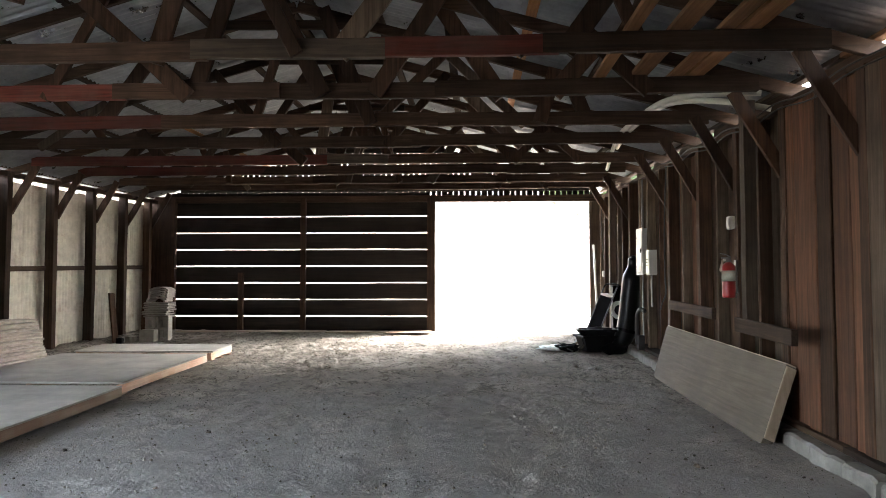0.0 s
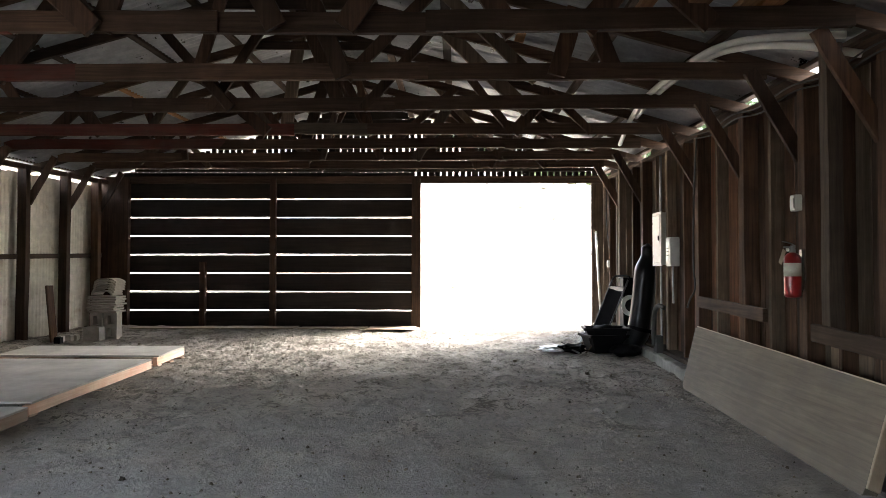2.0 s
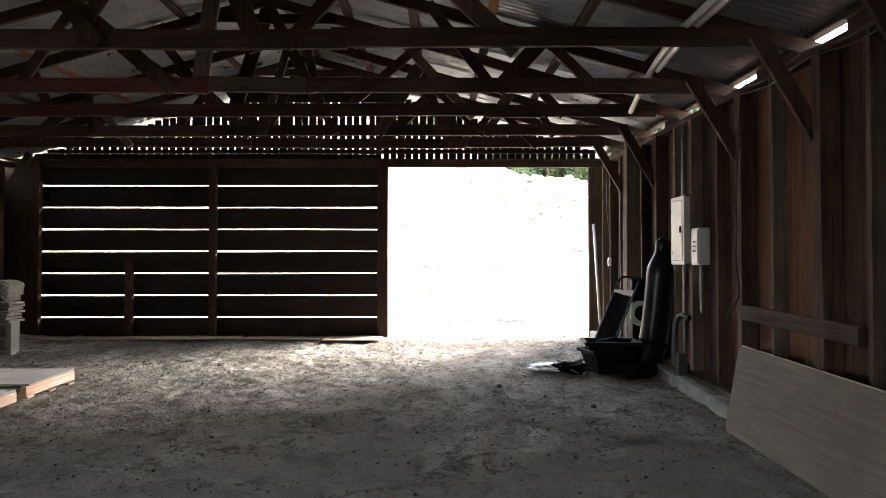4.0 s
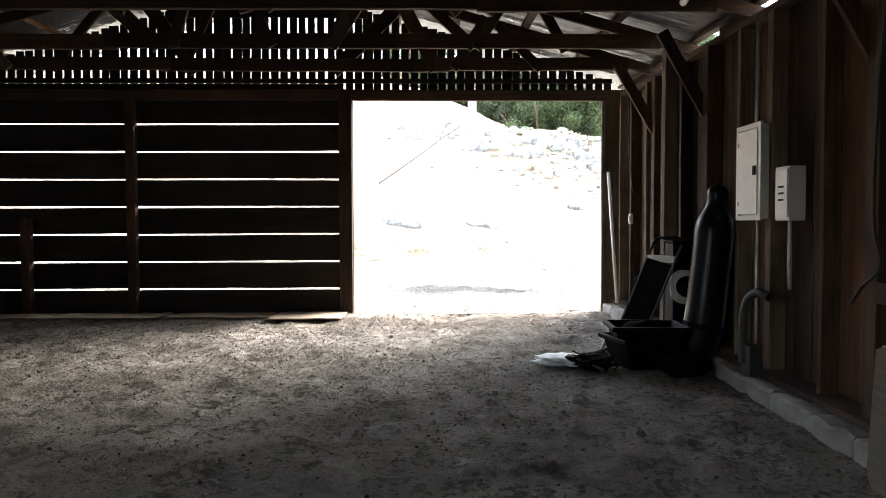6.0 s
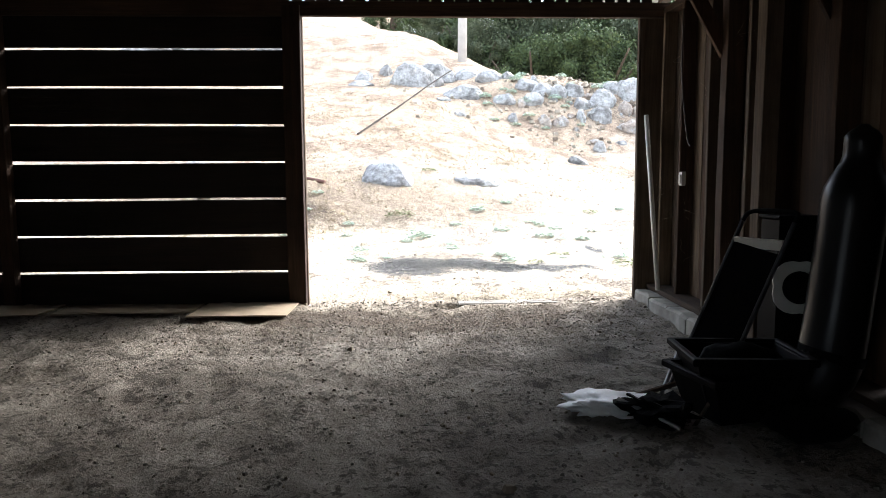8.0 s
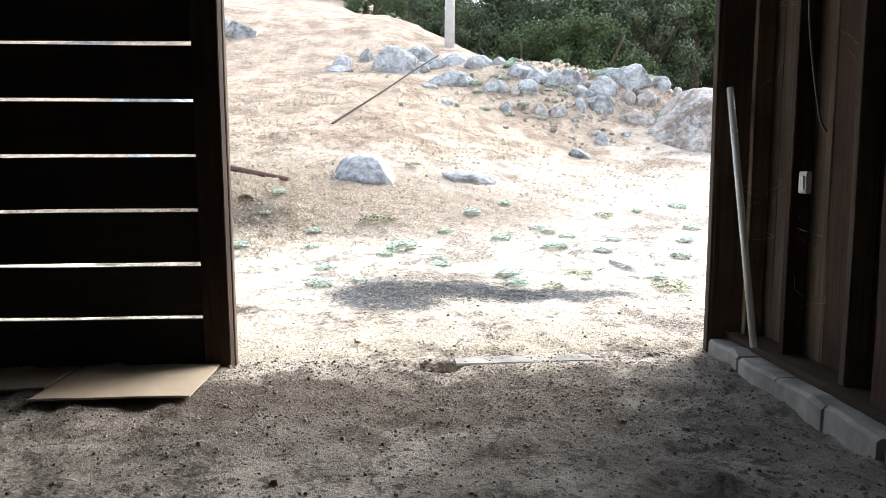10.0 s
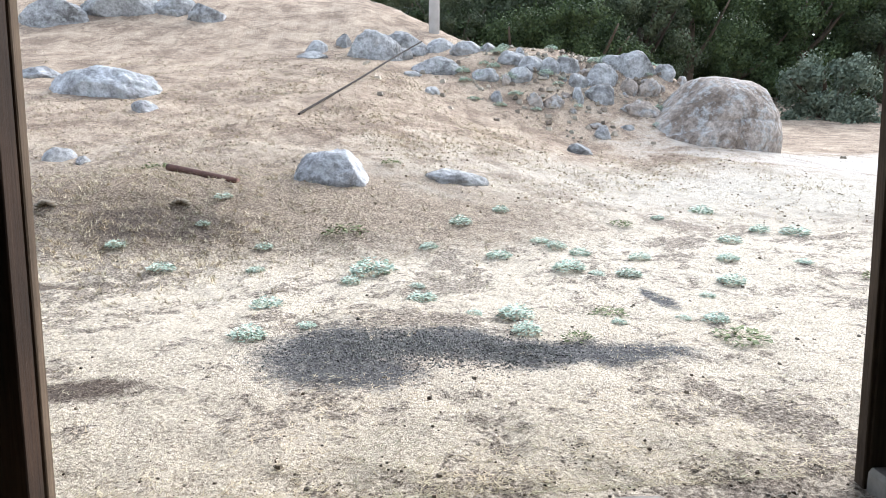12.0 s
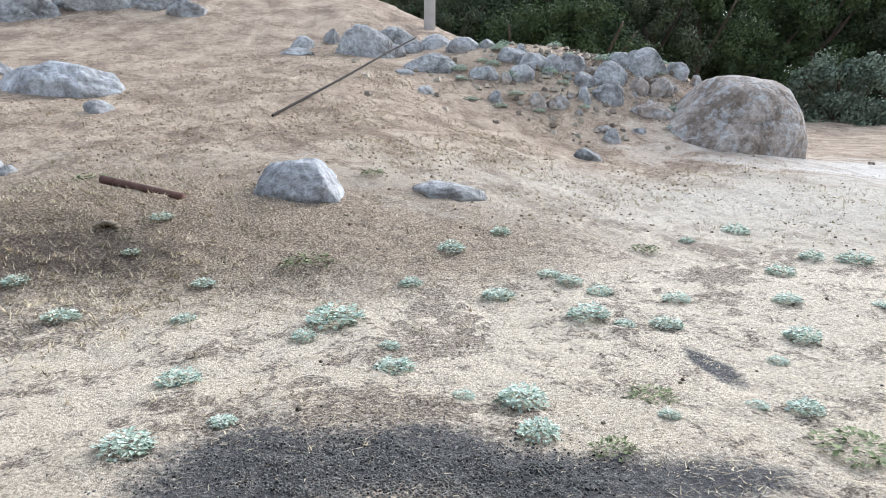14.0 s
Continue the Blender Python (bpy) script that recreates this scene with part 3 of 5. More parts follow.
def truss(y, splices, seed):
    rnd = random.Random(seed)
    e = base("roof_truss", RIDGE_X, y, lift(y) + TIE_H, "dark weathered roof truss nailed up from odd boards", "roof truss", "roof trusses", "structure")
    local = Matrix.Translation((-RIDGE_X, 0, -TIE_H))

    def piece(name, p0, p1, wide, deep, mat, up=(0, 1, 0), label="", seg=4):
        v, f = beam(p0, p1, wide, deep, up, seg, 0.004)
        me = mesh_of(name, v, f, mat)
        me.transform(local)
        part(name, me, e, label)

    xs = [-5.85, *[s[0] for s in splices], 2.17]
    mats = [s[1] for s in splices] + [splices[-1][2] if len(splices[-1]) > 2 else WOOD_X]
    first = splices[0][1]
    for i in range(len(xs) - 1):
        mat = mats[i]
        dz, dy = rnd.uniform(-0.008, 0.008), rnd.uniform(-0.01, 0.01)
        piece("tie_beam", (xs[i] - (0.1 if i else 0), dy, TIE_H + dz), (xs[i + 1], dy, TIE_H + rnd.uniform(-0.012, 0.012)), 0.125, 0.042 if i % 2 == 0 else 0.05, mat, seg=7)
    for s in (-1, 1):
        foot = EAST + 0.06 if s > 0 else WEST - 0.04
        piece("rafter", (foot, 0.05, roof_h(foot) - 0.05), (RIDGE_X + s * 0.01, 0.05, RIDGE_H - 0.05), 0.10, 0.042, WOOD_X, seg=5)
    for xb, xt in ((-4.75, -4.2), (-3.95, -4.25), (-3.5, -3.0), (-2.35, -3.0), (-2.2, -1.8), (-1.05, -1.6), (-0.9, -0.2), (0.35, -0.25), (0.55, 0.85), (1.25, 0.95)):
        if rnd.random() < 0.12:
            continue
        xb += rnd.uniform(-0.2, 0.2)
        xt += rnd.uniform(-0.2, 0.2)
        oy = rnd.choice((-0.045, 0.0, 0.095))
        piece("web", (xb, oy, TIE_H - 0.05), (xt, oy, roof_h(xt) - 0.03), rnd.choice((0.09, 0.09, 0.13, 0.14)), 0.036, rnd.choice((WOOD_Z, WOOD_Z, WOOD_Z, GREY_Z)), up=(0, 1, 0), seg=2)
    if rnd.random() < 0.7:
        piece("collar", (RIDGE_X - 0.7, -0.03, RIDGE_H - 0.25), (RIDGE_X + 0.7, -0.03, RIDGE_H - 0.27), 0.09, 0.03, WOOD_X)
    return e


for k, y in enumerate(BENTS):
    if y > 12.5:
        continue
    if k == 5:
        sp = [(-1.69, WOOD_X), (-0.55, GREY_X), (0.53, RED_X)]
    elif k == 6:
        sp = [(-2.76, RED_X), (-1.52, WOOD_X), (-0.2, WOOD_X)]
    elif k == 9:
        sp = [(-1.9, RED_X), (-1.1, GREY_X)]
    else:
        sp = [(random.uniform(-3.5, -2.0), RED_X if k % 3 == 1 else WOOD_X), (random.uniform(-0.8, 0.6), WOOD_X)]
    truss(y + 0.0, sp, 40 + k)


def bent_post(side, y):
    x = EAST - 0.085 if side > 0 else WEST + 0.10
    e = base("post", x, y, lift(y), "dark upright barn post with slanting knee brace", "post", "wall posts", "structure")
    v, f = beam((0, 0, -0.03), (0, 0, 2.50), 0.10, 0.13, (1, 0, 0), 5, 0.004)
    part("shaft", mesh_of("shaft", v, f, WOOD_Z), e)
    v, f = beam((-side * 0.02, 0.055, 1.98), (-side * 0.40, 0.055, TIE_H - 0.03), 0.036, 0.10, (1, 0, 0), 3, 0.004)
    v = [Matrix.Identity(3) @ p for p in v]
    part("knee_brace", mesh_of("knee_brace", v, f, WOOD_Z), e)
    return e


for y in EAST_POSTS:
    bent_post(1, y)
for y in WEST_POSTS:
    bent_post(-1, y)

for x, y, low_end in ((2.20, 5.50, 0.80), (2.15, 10.58, -0.03)):
    e = base("post", x, y, lift(y), "brown upright timber post standing inside the wall", "post", "wall posts", "structure")
    part("shaft", mesh_of("shaft", *beam((0, 0, low_end), (0, 0, 2.6), 0.095, 0.095, (1, 0, 0), 5, 0.004), GREY_Z), e)

# ---- more materials ----
CHIPBOARD = plain("grey_deck_board", (0.44, 0.41, 0.36), 0.85, 0, 0.2, 3.0, 0.2)
PALE_TIMBER = wood("pale_stringer_wood", (0.60, 0.51, 0.41), (0.40, 0.32, 0.25), "y", (0.46, 0.20, 0.13))
PLY_SHEET = wood("stained_plywood", (0.26, 0.225, 0.175), (0.15, 0.125, 0.095), "y", (0.13, 0.115, 0.10))
PLY_EDGE = wood("pale_plywood_edge", (0.46, 0.39, 0.30), (0.32, 0.26, 0.19), "z")
CARD = plain("brown_cardboard", (0.36, 0.285, 0.20), 0.9, 0, 0.15, 4.0, 0.1)
CINDER = plain("pale_cinder_block", (0.46, 0.435, 0.385), 0.92, 0, 0.25, 6.0, 0.5)
TILE_CLAY = plain("grey_clay_tile", (0.43, 0.39, 0.335), 0.85, 0, 0.22, 9.0, 0.3)
BLACK = plain("black_plastic", (0.004, 0.004, 0.0045), 0.6, 0, 0.3, 8.0, 0.0)
BLACK.node_tree.nodes["Principled BSDF"].inputs["Specular IOR Level"].default_value = 0.06
GLOSS_BLACK = plain("glossy_black_plastic", (0.003, 0.003, 0.0035), 0.3, 0, 0.2, 8.0, 0.0)
GLOSS_BLACK.node_tree.nodes["Principled BSDF"].inputs["Specular IOR Level"].default_value = 0.22
BLACK_CLOTH = plain("black_cloth", (0.004, 0.004, 0.0045), 0.95, 0, 0.3, 14.0, 0.4)
BLACK_CLOTH.node_tree.nodes["Principled BSDF"].inputs["Specular IOR Level"].default_value = 0.05
STEEL = plain("dull_steel", (0.26, 0.26, 0.26), 0.4, 0.9, 0.2, 12.0, 0.05)
DARK_STEEL = plain("dark_painted_steel", (0.05, 0.05, 0.052), 0.35, 0.6, 0.2, 12.0, 0.05)
WHITE_PVC = plain("dusty_white_pvc", (0.68, 0.66, 0.60), 0.45, 0, 0.12, 5.0, 0.05)
WHITE_BAG = plain("white_plastic_bag", (0.78, 0.79, 0.80), 0.4, 0, 0.06, 10.0, 0.2)
ENAMEL = plain("grey_white_enamel", (0.56, 0.55, 0.51), 0.4, 0, 0.08, 6.0, 0.03)
RED_PAINT = plain("red_enamel", (0.26, 0.016, 0.016), 0.28, 0, 0.12, 8.0, 0.02)
LABEL = plain("paper_label", (0.5, 0.47, 0.39), 0.7, 0, 0.12, 30.0, 0.0)
RUST = plain("rusty_pipe", (0.11, 0.055, 0.042), 0.8, 0.3, 0.45, 12.0, 0.5)
DARK_RUBBER = plain("dark_cable", (0.03, 0.028, 0.026), 0.6, 0, 0.2, 10.0, 0.0)
BARK = wood("oak_bark", (0.17, 0.135, 0.10), (0.06, 0.047, 0.036), "z")
POLE_WOOD = plain("pale_pole_wood", (0.54, 0.53, 0.52), 0.9, 0, 0.12, 3.0, 0.3)
OAK = leafy("oak_leaf", (0.105, 0.145, 0.06), (0.033, 0.052, 0.025), 0.6)
GREY_OAK = leafy("grey_oak_leaf", (0.115, 0.138, 0.082), (0.04, 0.053, 0.032), 0.6)
WILLOW = leafy("blue_green_leaf", (0.20, 0.24, 0.19), (0.10, 0.13, 0.10), 0.8)
WEED = leafy("silver_green_weed", (0.74, 0.83, 0.79), (0.33, 0.44, 0.39), 8.0)
GREEN_WEED = leafy("dull_green_weed", (0.30, 0.34, 0.18), (0.13, 0.165, 0.08), 8.0)
STRAW = leafy("dry_straw", (0.68, 0.60, 0.46), (0.36, 0.29, 0.20), 2.0)
GRIT = leafy("barn_grit", (0.36, 0.34, 0.31), (0.09, 0.08, 0.07), 2.0)
DARK_GRIT = leafy("dark_gravel", (0.26, 0.26, 0.26), (0.03, 0.03, 0.032), 2.0)
HILL_CLOD = leafy("hill_clod", (0.36, 0.275, 0.20), (0.12, 0.088, 0.065), 2.0)
RUBBLE = leafy("mound_stone", (0.44, 0.385, 0.33), (0.13, 0.10, 0.08), 2.0)
CLOD = leafy("earth_clod", (0.24, 0.20, 0.16), (0.06, 0.048, 0.038), 2.0)


def box(x0, x1, y0, y1, z0, z1, ch=0.004, warp=0.0):
    return beam(((x0 + x1) / 2, y0, (z0 + z1) / 2), ((x0 + x1) / 2, y1, (z0 + z1) / 2), abs(x1 - x0), abs(z1 - z0), (0, 0, 1), 1, warp, ch)


def lathe(profile, sides=20):
    """A turned shape about z from (radius, z) pairs."""
    verts, faces = [], []
    for r, z in profile:
        for j in range(sides):
            a = 2 * math.pi * j / sides
            verts.append((r * math.cos(a), r * math.sin(a), z))
    for i in range(len(profile) - 1):
        for j in range(sides):
            faces.append((i * sides + j, i * sides + (j + 1) % sides, (i + 1) * sides + (j + 1) % sides, (i + 1) * sides + j))
    faces.append(tuple(range(sides - 1, -1, -1)))
    faces.append(tuple(range((len(profile) - 1) * sides, len(profile) * sides)))
    return verts, faces


# ---- things along the tin wall ----
def deck(y0, y1, x0, x1, up=0.0):
    e = base("pallet", x0, y0, lift(y0) + 0.012 + up, "low pallet decked with worn grey board on pale timber", "pallet", "pallets in a row")
    w, l, s = x1 - x0, y1 - y0, SLOPE * (y1 - y0)
    for x in (0.03, w / 2, w - 0.03):
        v, f = beam((x, 0.0, 0.055), (x, l - 0.006, 0.055 + s), 0.05, 0.085, (0, 0, 1), 5, 0.004)
        part("stringer", mesh_of("stringer", v, f, PALE_TIMBER), e)
    for yy in (0.05, l / 2, l - 0.06):
        v, f = beam((0.0, yy, 0.006), (w, yy, 0.006), 0.10, 0.016)
        part("bottom_board", mesh_of("bottom_board", v, f, PALE_TIMBER), e)
    v, f = beam((w / 2 - 0.01, 0.02, 0.107), (w / 2 - 0.01, l - 0.025, 0.112 + s), w + 0.03, 0.018, (0, 0, 1), 5, 0.003, 0.003)
    part("deck", mesh_of("deck", v, f, CHIPBOARD), e, "worn grey board deck")


deck(8.68, 9.42, -5.22, -3.40, 0.03)
deck(6.48, 8.58, -5.30, -3.42, 0.012)
deck(4.22, 6.38, -5.32, -3.36, 0.0)
deck(2.02, 4.21, -5.34, -3.34)

shingles = base("shingle_stack", -5.62, 7.85, rough_height(-5.7, 8.0), "leaning stack of thin weathered shingles by the tin wall", "shingles")
for k in range(17):
    z = 0.012 + k * 0.034
    inset = 0.015 * k + random.uniform(-0.02, 0.02)
    v, f = beam((random.uniform(-0.02, 0.02), -0.75, z), (random.uniform(-0.02, 0.02), 0.62 - inset, z), 0.36 + random.uniform(-0.04, 0.03), 0.027, (0, 0, 1), 3, 0.006, 0.003)
    part("shingle", mesh_of("shingle", v, f, TILE_CLAY), shingles)


def concrete_block(x, y, z, turn, wide=0.2, high=0.4):
    e = base("concrete_block", x, y, z, "hollow concrete block standing on its end", "concrete block", "concrete blocks", turn=turn)
    t = 0.045
    pieces = [box(-wide / 2, -wide / 2 + t, 0, 0.19, 0, high), box(wide / 2 - t, wide / 2, 0, 0.19, 0, high)]
    for z0 in (0, high / 2 - t / 2, high - t):
        pieces.append(box(-wide / 2 + t * 0.95, wide / 2 - t * 0.95, 0.002, 0.188, z0, z0 + t))
    part("body", mesh_of("concrete_block", *join(*pieces), CINDER), e)
    v, f = box(-wide / 2 + t, wide / 2 - t, 0.12, 0.15, t, high - t)
    part("web", mesh_of("web", v, f, CINDER), e)
    return e


zb = rough_height(-5.4, 11.3)
concrete_block(-5.43, 11.16, zb, 0, 0.18, 0.40)
concrete_block(-5.23, 11.20, zb, 5, 0.18, 0.40)
concrete_block(-5.42, 11.38, zb, 0, 0.18, 0.40)
low_block = base("concrete_block", -5.40, 10.98, zb, "small solid concrete block lying on the dirt", "concrete block", "concrete blocks")
part("body", mesh_of("low_block", *box(-0.12, 0.12, 0, 0.15, 0, 0.2, 0.01, 0.003), CINDER), low_block)
for k in range(7):
    e = base("flat_tile", -5.33 + random.uniform(-0.02, 0.02), 11.16, zb + 0.402 + k * 0.036, "flat grey clay tile in a stack on concrete blocks", "roof tile", "stacked flat tiles", turn=random.uniform(-3, 3))
    v, f = beam((-0.21, 0.1, 0.014), (0.21, 0.1, 0.014), 0.30, 0.026, (0, 0, 1), 4, 0.003, 0.005)
    part("tile", mesh_of("flat_tile", v, f, TILE_CLAY), e)
for k in range(6):
    e = base("roof_tile", -5.33 + random.uniform(-0.012, 0.012) + 0.008 * k, 11.14, zb + 0.655 + k * 0.036, "curved grey clay roof tile in a stack", "roof tile", "stacked roof tiles", turn=random.uniform(-4, 4))
    verts, faces = [], []
    for r in (0.105, 0.088):
        for yy in (0.0, 0.30):
            for j in range(9):
                a = math.pi * j / 8
                verts.append((r * 1.6 * math.cos(a), yy, r * 0.72 * math.sin(a)))
    for j in range(8):
        faces += [(j, j + 1, j + 10, j + 9), (j + 18, j + 27, j + 28, j + 19), (j, j + 18, j + 19, j + 1), (j + 9, j + 10, j + 28, j + 27)]
    faces += [(0, 9, 27, 18), (8, 26, 35, 17)]
    part("tile", mesh_of("roof_tile", verts, faces, TILE_CLAY), e)
plank = base("loose_plank", -5.78, 10.72, rough_height(-5.6, 10.7), "short dark plank leaning on the tin wall", "plank")
part("plank", mesh_of("loose_plank", *beam((0, 0, 0), (-0.10, 0.02, 0.82), 0.15, 0.03, (1, 0, 0), 3, 0.003), WOOD_Z), plank)
for k in range(5):
    x, y = -5.62 + random.uniform(-0.1, 0.12), 10.55 + k * 0.1
    e = base("rubble_piece", x, y, rough_height(x, y) + 0.02, "broken bit of concrete on the dirt", "rubble", "rubble pieces")
    part("lump", mesh_of("rubble", *box(-0.045, 0.045, -0.04, 0.04, -0.02, random.uniform(0.03, 0.07), 0.012, 0.006), random.choice((CONCRETE, BLACK, TILE_CLAY))), e)
hose = tagged(new("old_hose", mesh_of("old_hose", *tube(bend([(WEST + 0.09, 6.9, lift(7) + 2.0), (WEST + 0.10, 7.5, lift(7) + 1.82), (WEST + 0.12, 7.95, lift(8) + 1.5), (WEST + 0.12, 8.12, lift(8) + 1.26)]), 0.022), DARK_RUBBER, False)), "dark bent hose hung on the tin wall", "hose")

# ---- sheets along the end wall ----
for x0, x1, y0, y1, turn in ((-5.55, -4.05, 12.40, 12.80, 0.6), (-4.0, -2.80, 12.36, 12.80, -0.8), (-2.74, -1.62, 12.42, 12.82, 0.5), (-1.58, -0.80, 12.22, 12.80, -0.6)):
    z = max(rough_height(x, y) for x in np.linspace(x0, x1, 8) for y in np.linspace(y0, y1, 5)) + 0.006
    e = base("cardboard_sheet", (x0 + x1) / 2, (y0 + y1) / 2, z, "flat tan board sheet lying along the slatted wall", "board", "flat boards", turn=turn)
    v, f = beam((-(x1 - x0) / 2, 0, 0), ((x1 - x0) / 2, 0, 0), y1 - y0, 0.012, (0, 0, 1), 6, 0.004, 0.002)
    part("sheet", mesh_of("cardboard_sheet", v, f, CARD), e)
sill = base("door_sill", 1.15, 12.85, lift(12.85) - 0.030, "worn flat concrete strip across the doorway", "sill", kind="structure")
part("slab", mesh_of("door_sill", *beam((-0.55, 0, 0), (0.62, 0.04, -0.006), 0.15, 0.06, (0, 0, 1), 10, 0.004, 0.012), CONCRETE), sill)

# ---- things on the plank wall ----
panel_ply = base("plywood_panel", 2.03, 4.95, lift(4.95) + 0.012, "long thick stained plywood panel leaning on the wall", "panel")
lean = Vector((0.25, 0, 0.55)).normalized()
side = Vector((-lean.z, 0, lean.x))
verts = []
for off in (0.0, 0.075):
    for (yy, hh) in ((0.0, 0.0), (2.82, 0.0), (2.89, 0.06), (3.16, 0.58), (3.13, 0.60), (0.12, 0.60), (0.0, 0.05)):
        p = lean * hh - side * off + Vector((0, yy, SLOPE * yy))
        verts.append(p + Vector((0.0, 0, 0)))
n = 7
faces = [tuple(range(n)), tuple(range(2 * n - 1, n - 1, -1))] + [(i, n + i, n + (i + 1) % n, (i + 1) % n) for i in range(n)]
panel_me = mesh_of("plywood_panel", verts, faces, PLY_SHEET)
part("sheet", panel_me, panel_ply)
for h0, h1, nm in ((0.05, 0.59, "end_strip"),):
    mid = -side * 0.0375
    part(nm, mesh_of(nm, *beam(lean * h0 + mid + Vector((0, -0.008, 0)), lean * h1 + mid + Vector((0, 0.108, 0)), 0.02, 0.075, side, 3, 0.002), PLY_EDGE), panel_ply, "pale bare wooden end strip")
part("top_strip", mesh_of("top_strip", *beam(lean * 0.604 + mid + Vector((0, 0.12, SLOPE * 0.12)), lean * 0.604 + mid + Vector((0, 3.13, SLOPE * 3.13)), 0.075, 0.012, lean, 5, 0.002), PLY_EDGE), panel_ply, "pale wooden top edge strip")

ext = base("fire_extinguisher", 2.275, 6.15, lift(6.15) + 0.985, "red fire extinguisher with cream label hung on a stud", "fire extinguisher")
part("cylinder", mesh_of("cylinder", *lathe([(0.045, 0), (0.056, 0.012), (0.058, 0.03), (0.058, 0.27), (0.05, 0.295), (0.03, 0.315), (0.02, 0.32)], 24), RED_PAINT, False), ext)
part("label_band", mesh_of("label_band", *lathe([(0.0588, 0.15), (0.0588, 0.245)], 24), LABEL, False), ext, "cream paper label")
part("valve", mesh_of("valve", *join(lathe([(0.02, 0.318), (0.022, 0.33), (0.016, 0.36), (0.012, 0.37)], 14), box(-0.06, 0.02, -0.011, 0.011, 0.352, 0.364), beam((-0.07, 0, 0.40), (0.02, 0, 0.372), 0.02, 0.006)), STEEL, True), ext, "steel valve and lever")
part("gauge", mesh_of("gauge", *tube([(-0.015, 0.02, 0.345), (-0.03, 0.03, 0.345)], 0.018, 14), ENAMEL), ext, "round pressure gauge")
part("hose", mesh_of("hose", *tube(bend([(0.0, 0.02, 0.345), (0.01, 0.07, 0.34), (0.01, 0.085, 0.27), (0.0, 0.075, 0.15)], 6), 0.009, 8), BLACK, False), ext, "black rubber hose")
part("tag", mesh_of("tag", *beam((-0.02, 0.075, 0.34), (-0.03, 0.125, 0.24), 0.05, 0.002, (1, 0, 0), 1, 0, 0.0008), CARD), ext, "paper inspection tag")
part("bracket", mesh_of("bracket", *box(0.056, 0.07, -0.02, 0.02, 0.05, 0.34, 0.002), STEEL), ext)


def wall_box(name, x, y, z, dx, dy, dz, label, category, cover=True):
    e = base(name, x, y, z, label, category)
    part("body", mesh_of("body", *box(0, dx, -dy / 2, dy / 2, 0, dz, 0.006), ENAMEL), e)
    if cover:
        part("cover", mesh_of("cover", *box(-0.008, 0.0, -dy / 2 + 0.012, dy / 2 - 0.012, 0.02, dz - 0.02, 0.003), ENAMEL), e)
    return e


wall_box("switch_box", 2.27, 6.13, lift(6.1) + 1.60, 0.05, 0.07, 0.115, "small white switch box on the stud", "switch box")
breaker = base("breaker_panel", 2.30, 9.47, lift(9.4) + 1.135, "tall white metal breaker panel with closed door", "breaker panel")
part("body", mesh_of("body", *box(0.01, 0.06, -0.15, 0.15, 0.01, 0.635, 0.004), ENAMEL), breaker)
part("rim", mesh_of("rim", *join(box(-0.008, 0.01, -0.172, -0.135, 0, 0.645), box(-0.008, 0.01, 0.135, 0.172, 0, 0.645), box(-0.008, 0.01, -0.135, 0.135, 0, 0.035), box(-0.008, 0.01, -0.135, 0.135, 0.61, 0.645)), ENAMEL), breaker)
bdoor = part("door", mesh_of("door", *box(-0.013, 0.006, -0.132, 0.132, 0.04, 0.605, 0.004), ENAMEL), breaker)
part("latch", mesh_of("latch", *box(-0.022, -0.012, -0.115, -0.085, 0.30, 0.36, 0.002), BLACK), bdoor, "black door latch")
for z in (0.10, 0.50):
    part("hinge", mesh_of("hinge", *box(-0.018, -0.012, 0.12, 0.134, z, z + 0.03), STEEL), bdoor)
cut = wall_box("disconnect_box", 2.295, 9.03, lift(9.0) + 1.14, 0.10, 0.16, 0.33, "grey-white electrical switch box on the wall", "electrical box")
for z in (0.12, 0.16, 0.20):
    part("vent_mark", mesh_of("vent_mark", *box(-0.012, -0.007, -0.03, 0.03, z, z + 0.012, 0.001), BLACK), cut)
for nm, pts, r in (("conduit", [(2.31, 9.36, lift(9) + 1.14), (2.31, 9.36, lift(9) + 0.62), (2.31, 9.36, lift(9) + 0.2)], 0.012), ("conduit", [(2.34, 9.02, lift(9) + 1.15), (2.34, 9.02, lift(9) + 0.9), (2.345, 9.02, lift(9) + 0.72)], 0.012), ("conduit", [(2.33, 9.42, lift(9) + 1.76), (2.33, 9.42, lift(9) + 2.46)], 0.016)):
    tagged(new(nm, mesh_of(nm, *tube(bend(pts, 5), r, 8), STEEL, False)), "thin metal conduit run down the plank wall", "conduit", "conduits")
tagged(new("flexible_conduit", mesh_of("flexible_conduit", *tube(bend([(2.27, 9.12, lift(9) + 0.66), (2.24, 9.22, lift(9) + 0.68), (2.22, 9.32, lift(9) + 0.6), (2.22, 9.36, lift(9) + 0.4), (2.22, 9.36, lift(9) + 0.2)]), 0.028, 10), DARK_RUBBER, False)), "thick dark flexible conduit bent to the ground", "conduit")
meter = base("junction_box", 2.2, 9.32, lift(9.3) + 0.12, "dark metal junction box near the ground", "junction box")
part("body", mesh_of("body", *box(0.02, 0.1, -0.06, 0.06, 0, 0.2, 0.006), DARK_RUBBER), meter)
tagged(new("extension_cord", mesh_of("extension_cord", *tube(bend([(2.28, 8.06, lift(8) + 2.45), (2.27, 8.12, lift(8) + 1.9), (2.27, 8.15, lift(8) + 1.2), (2.26, 8.08, lift(8) + 0.95), (2.25, 8.2, lift(8) + 0.83), (2.25, 8.28, lift(8) + 0.74)]), 0.009, 7), DARK_RUBBER, False)), "dark extension cord hanging on a post", "cord")
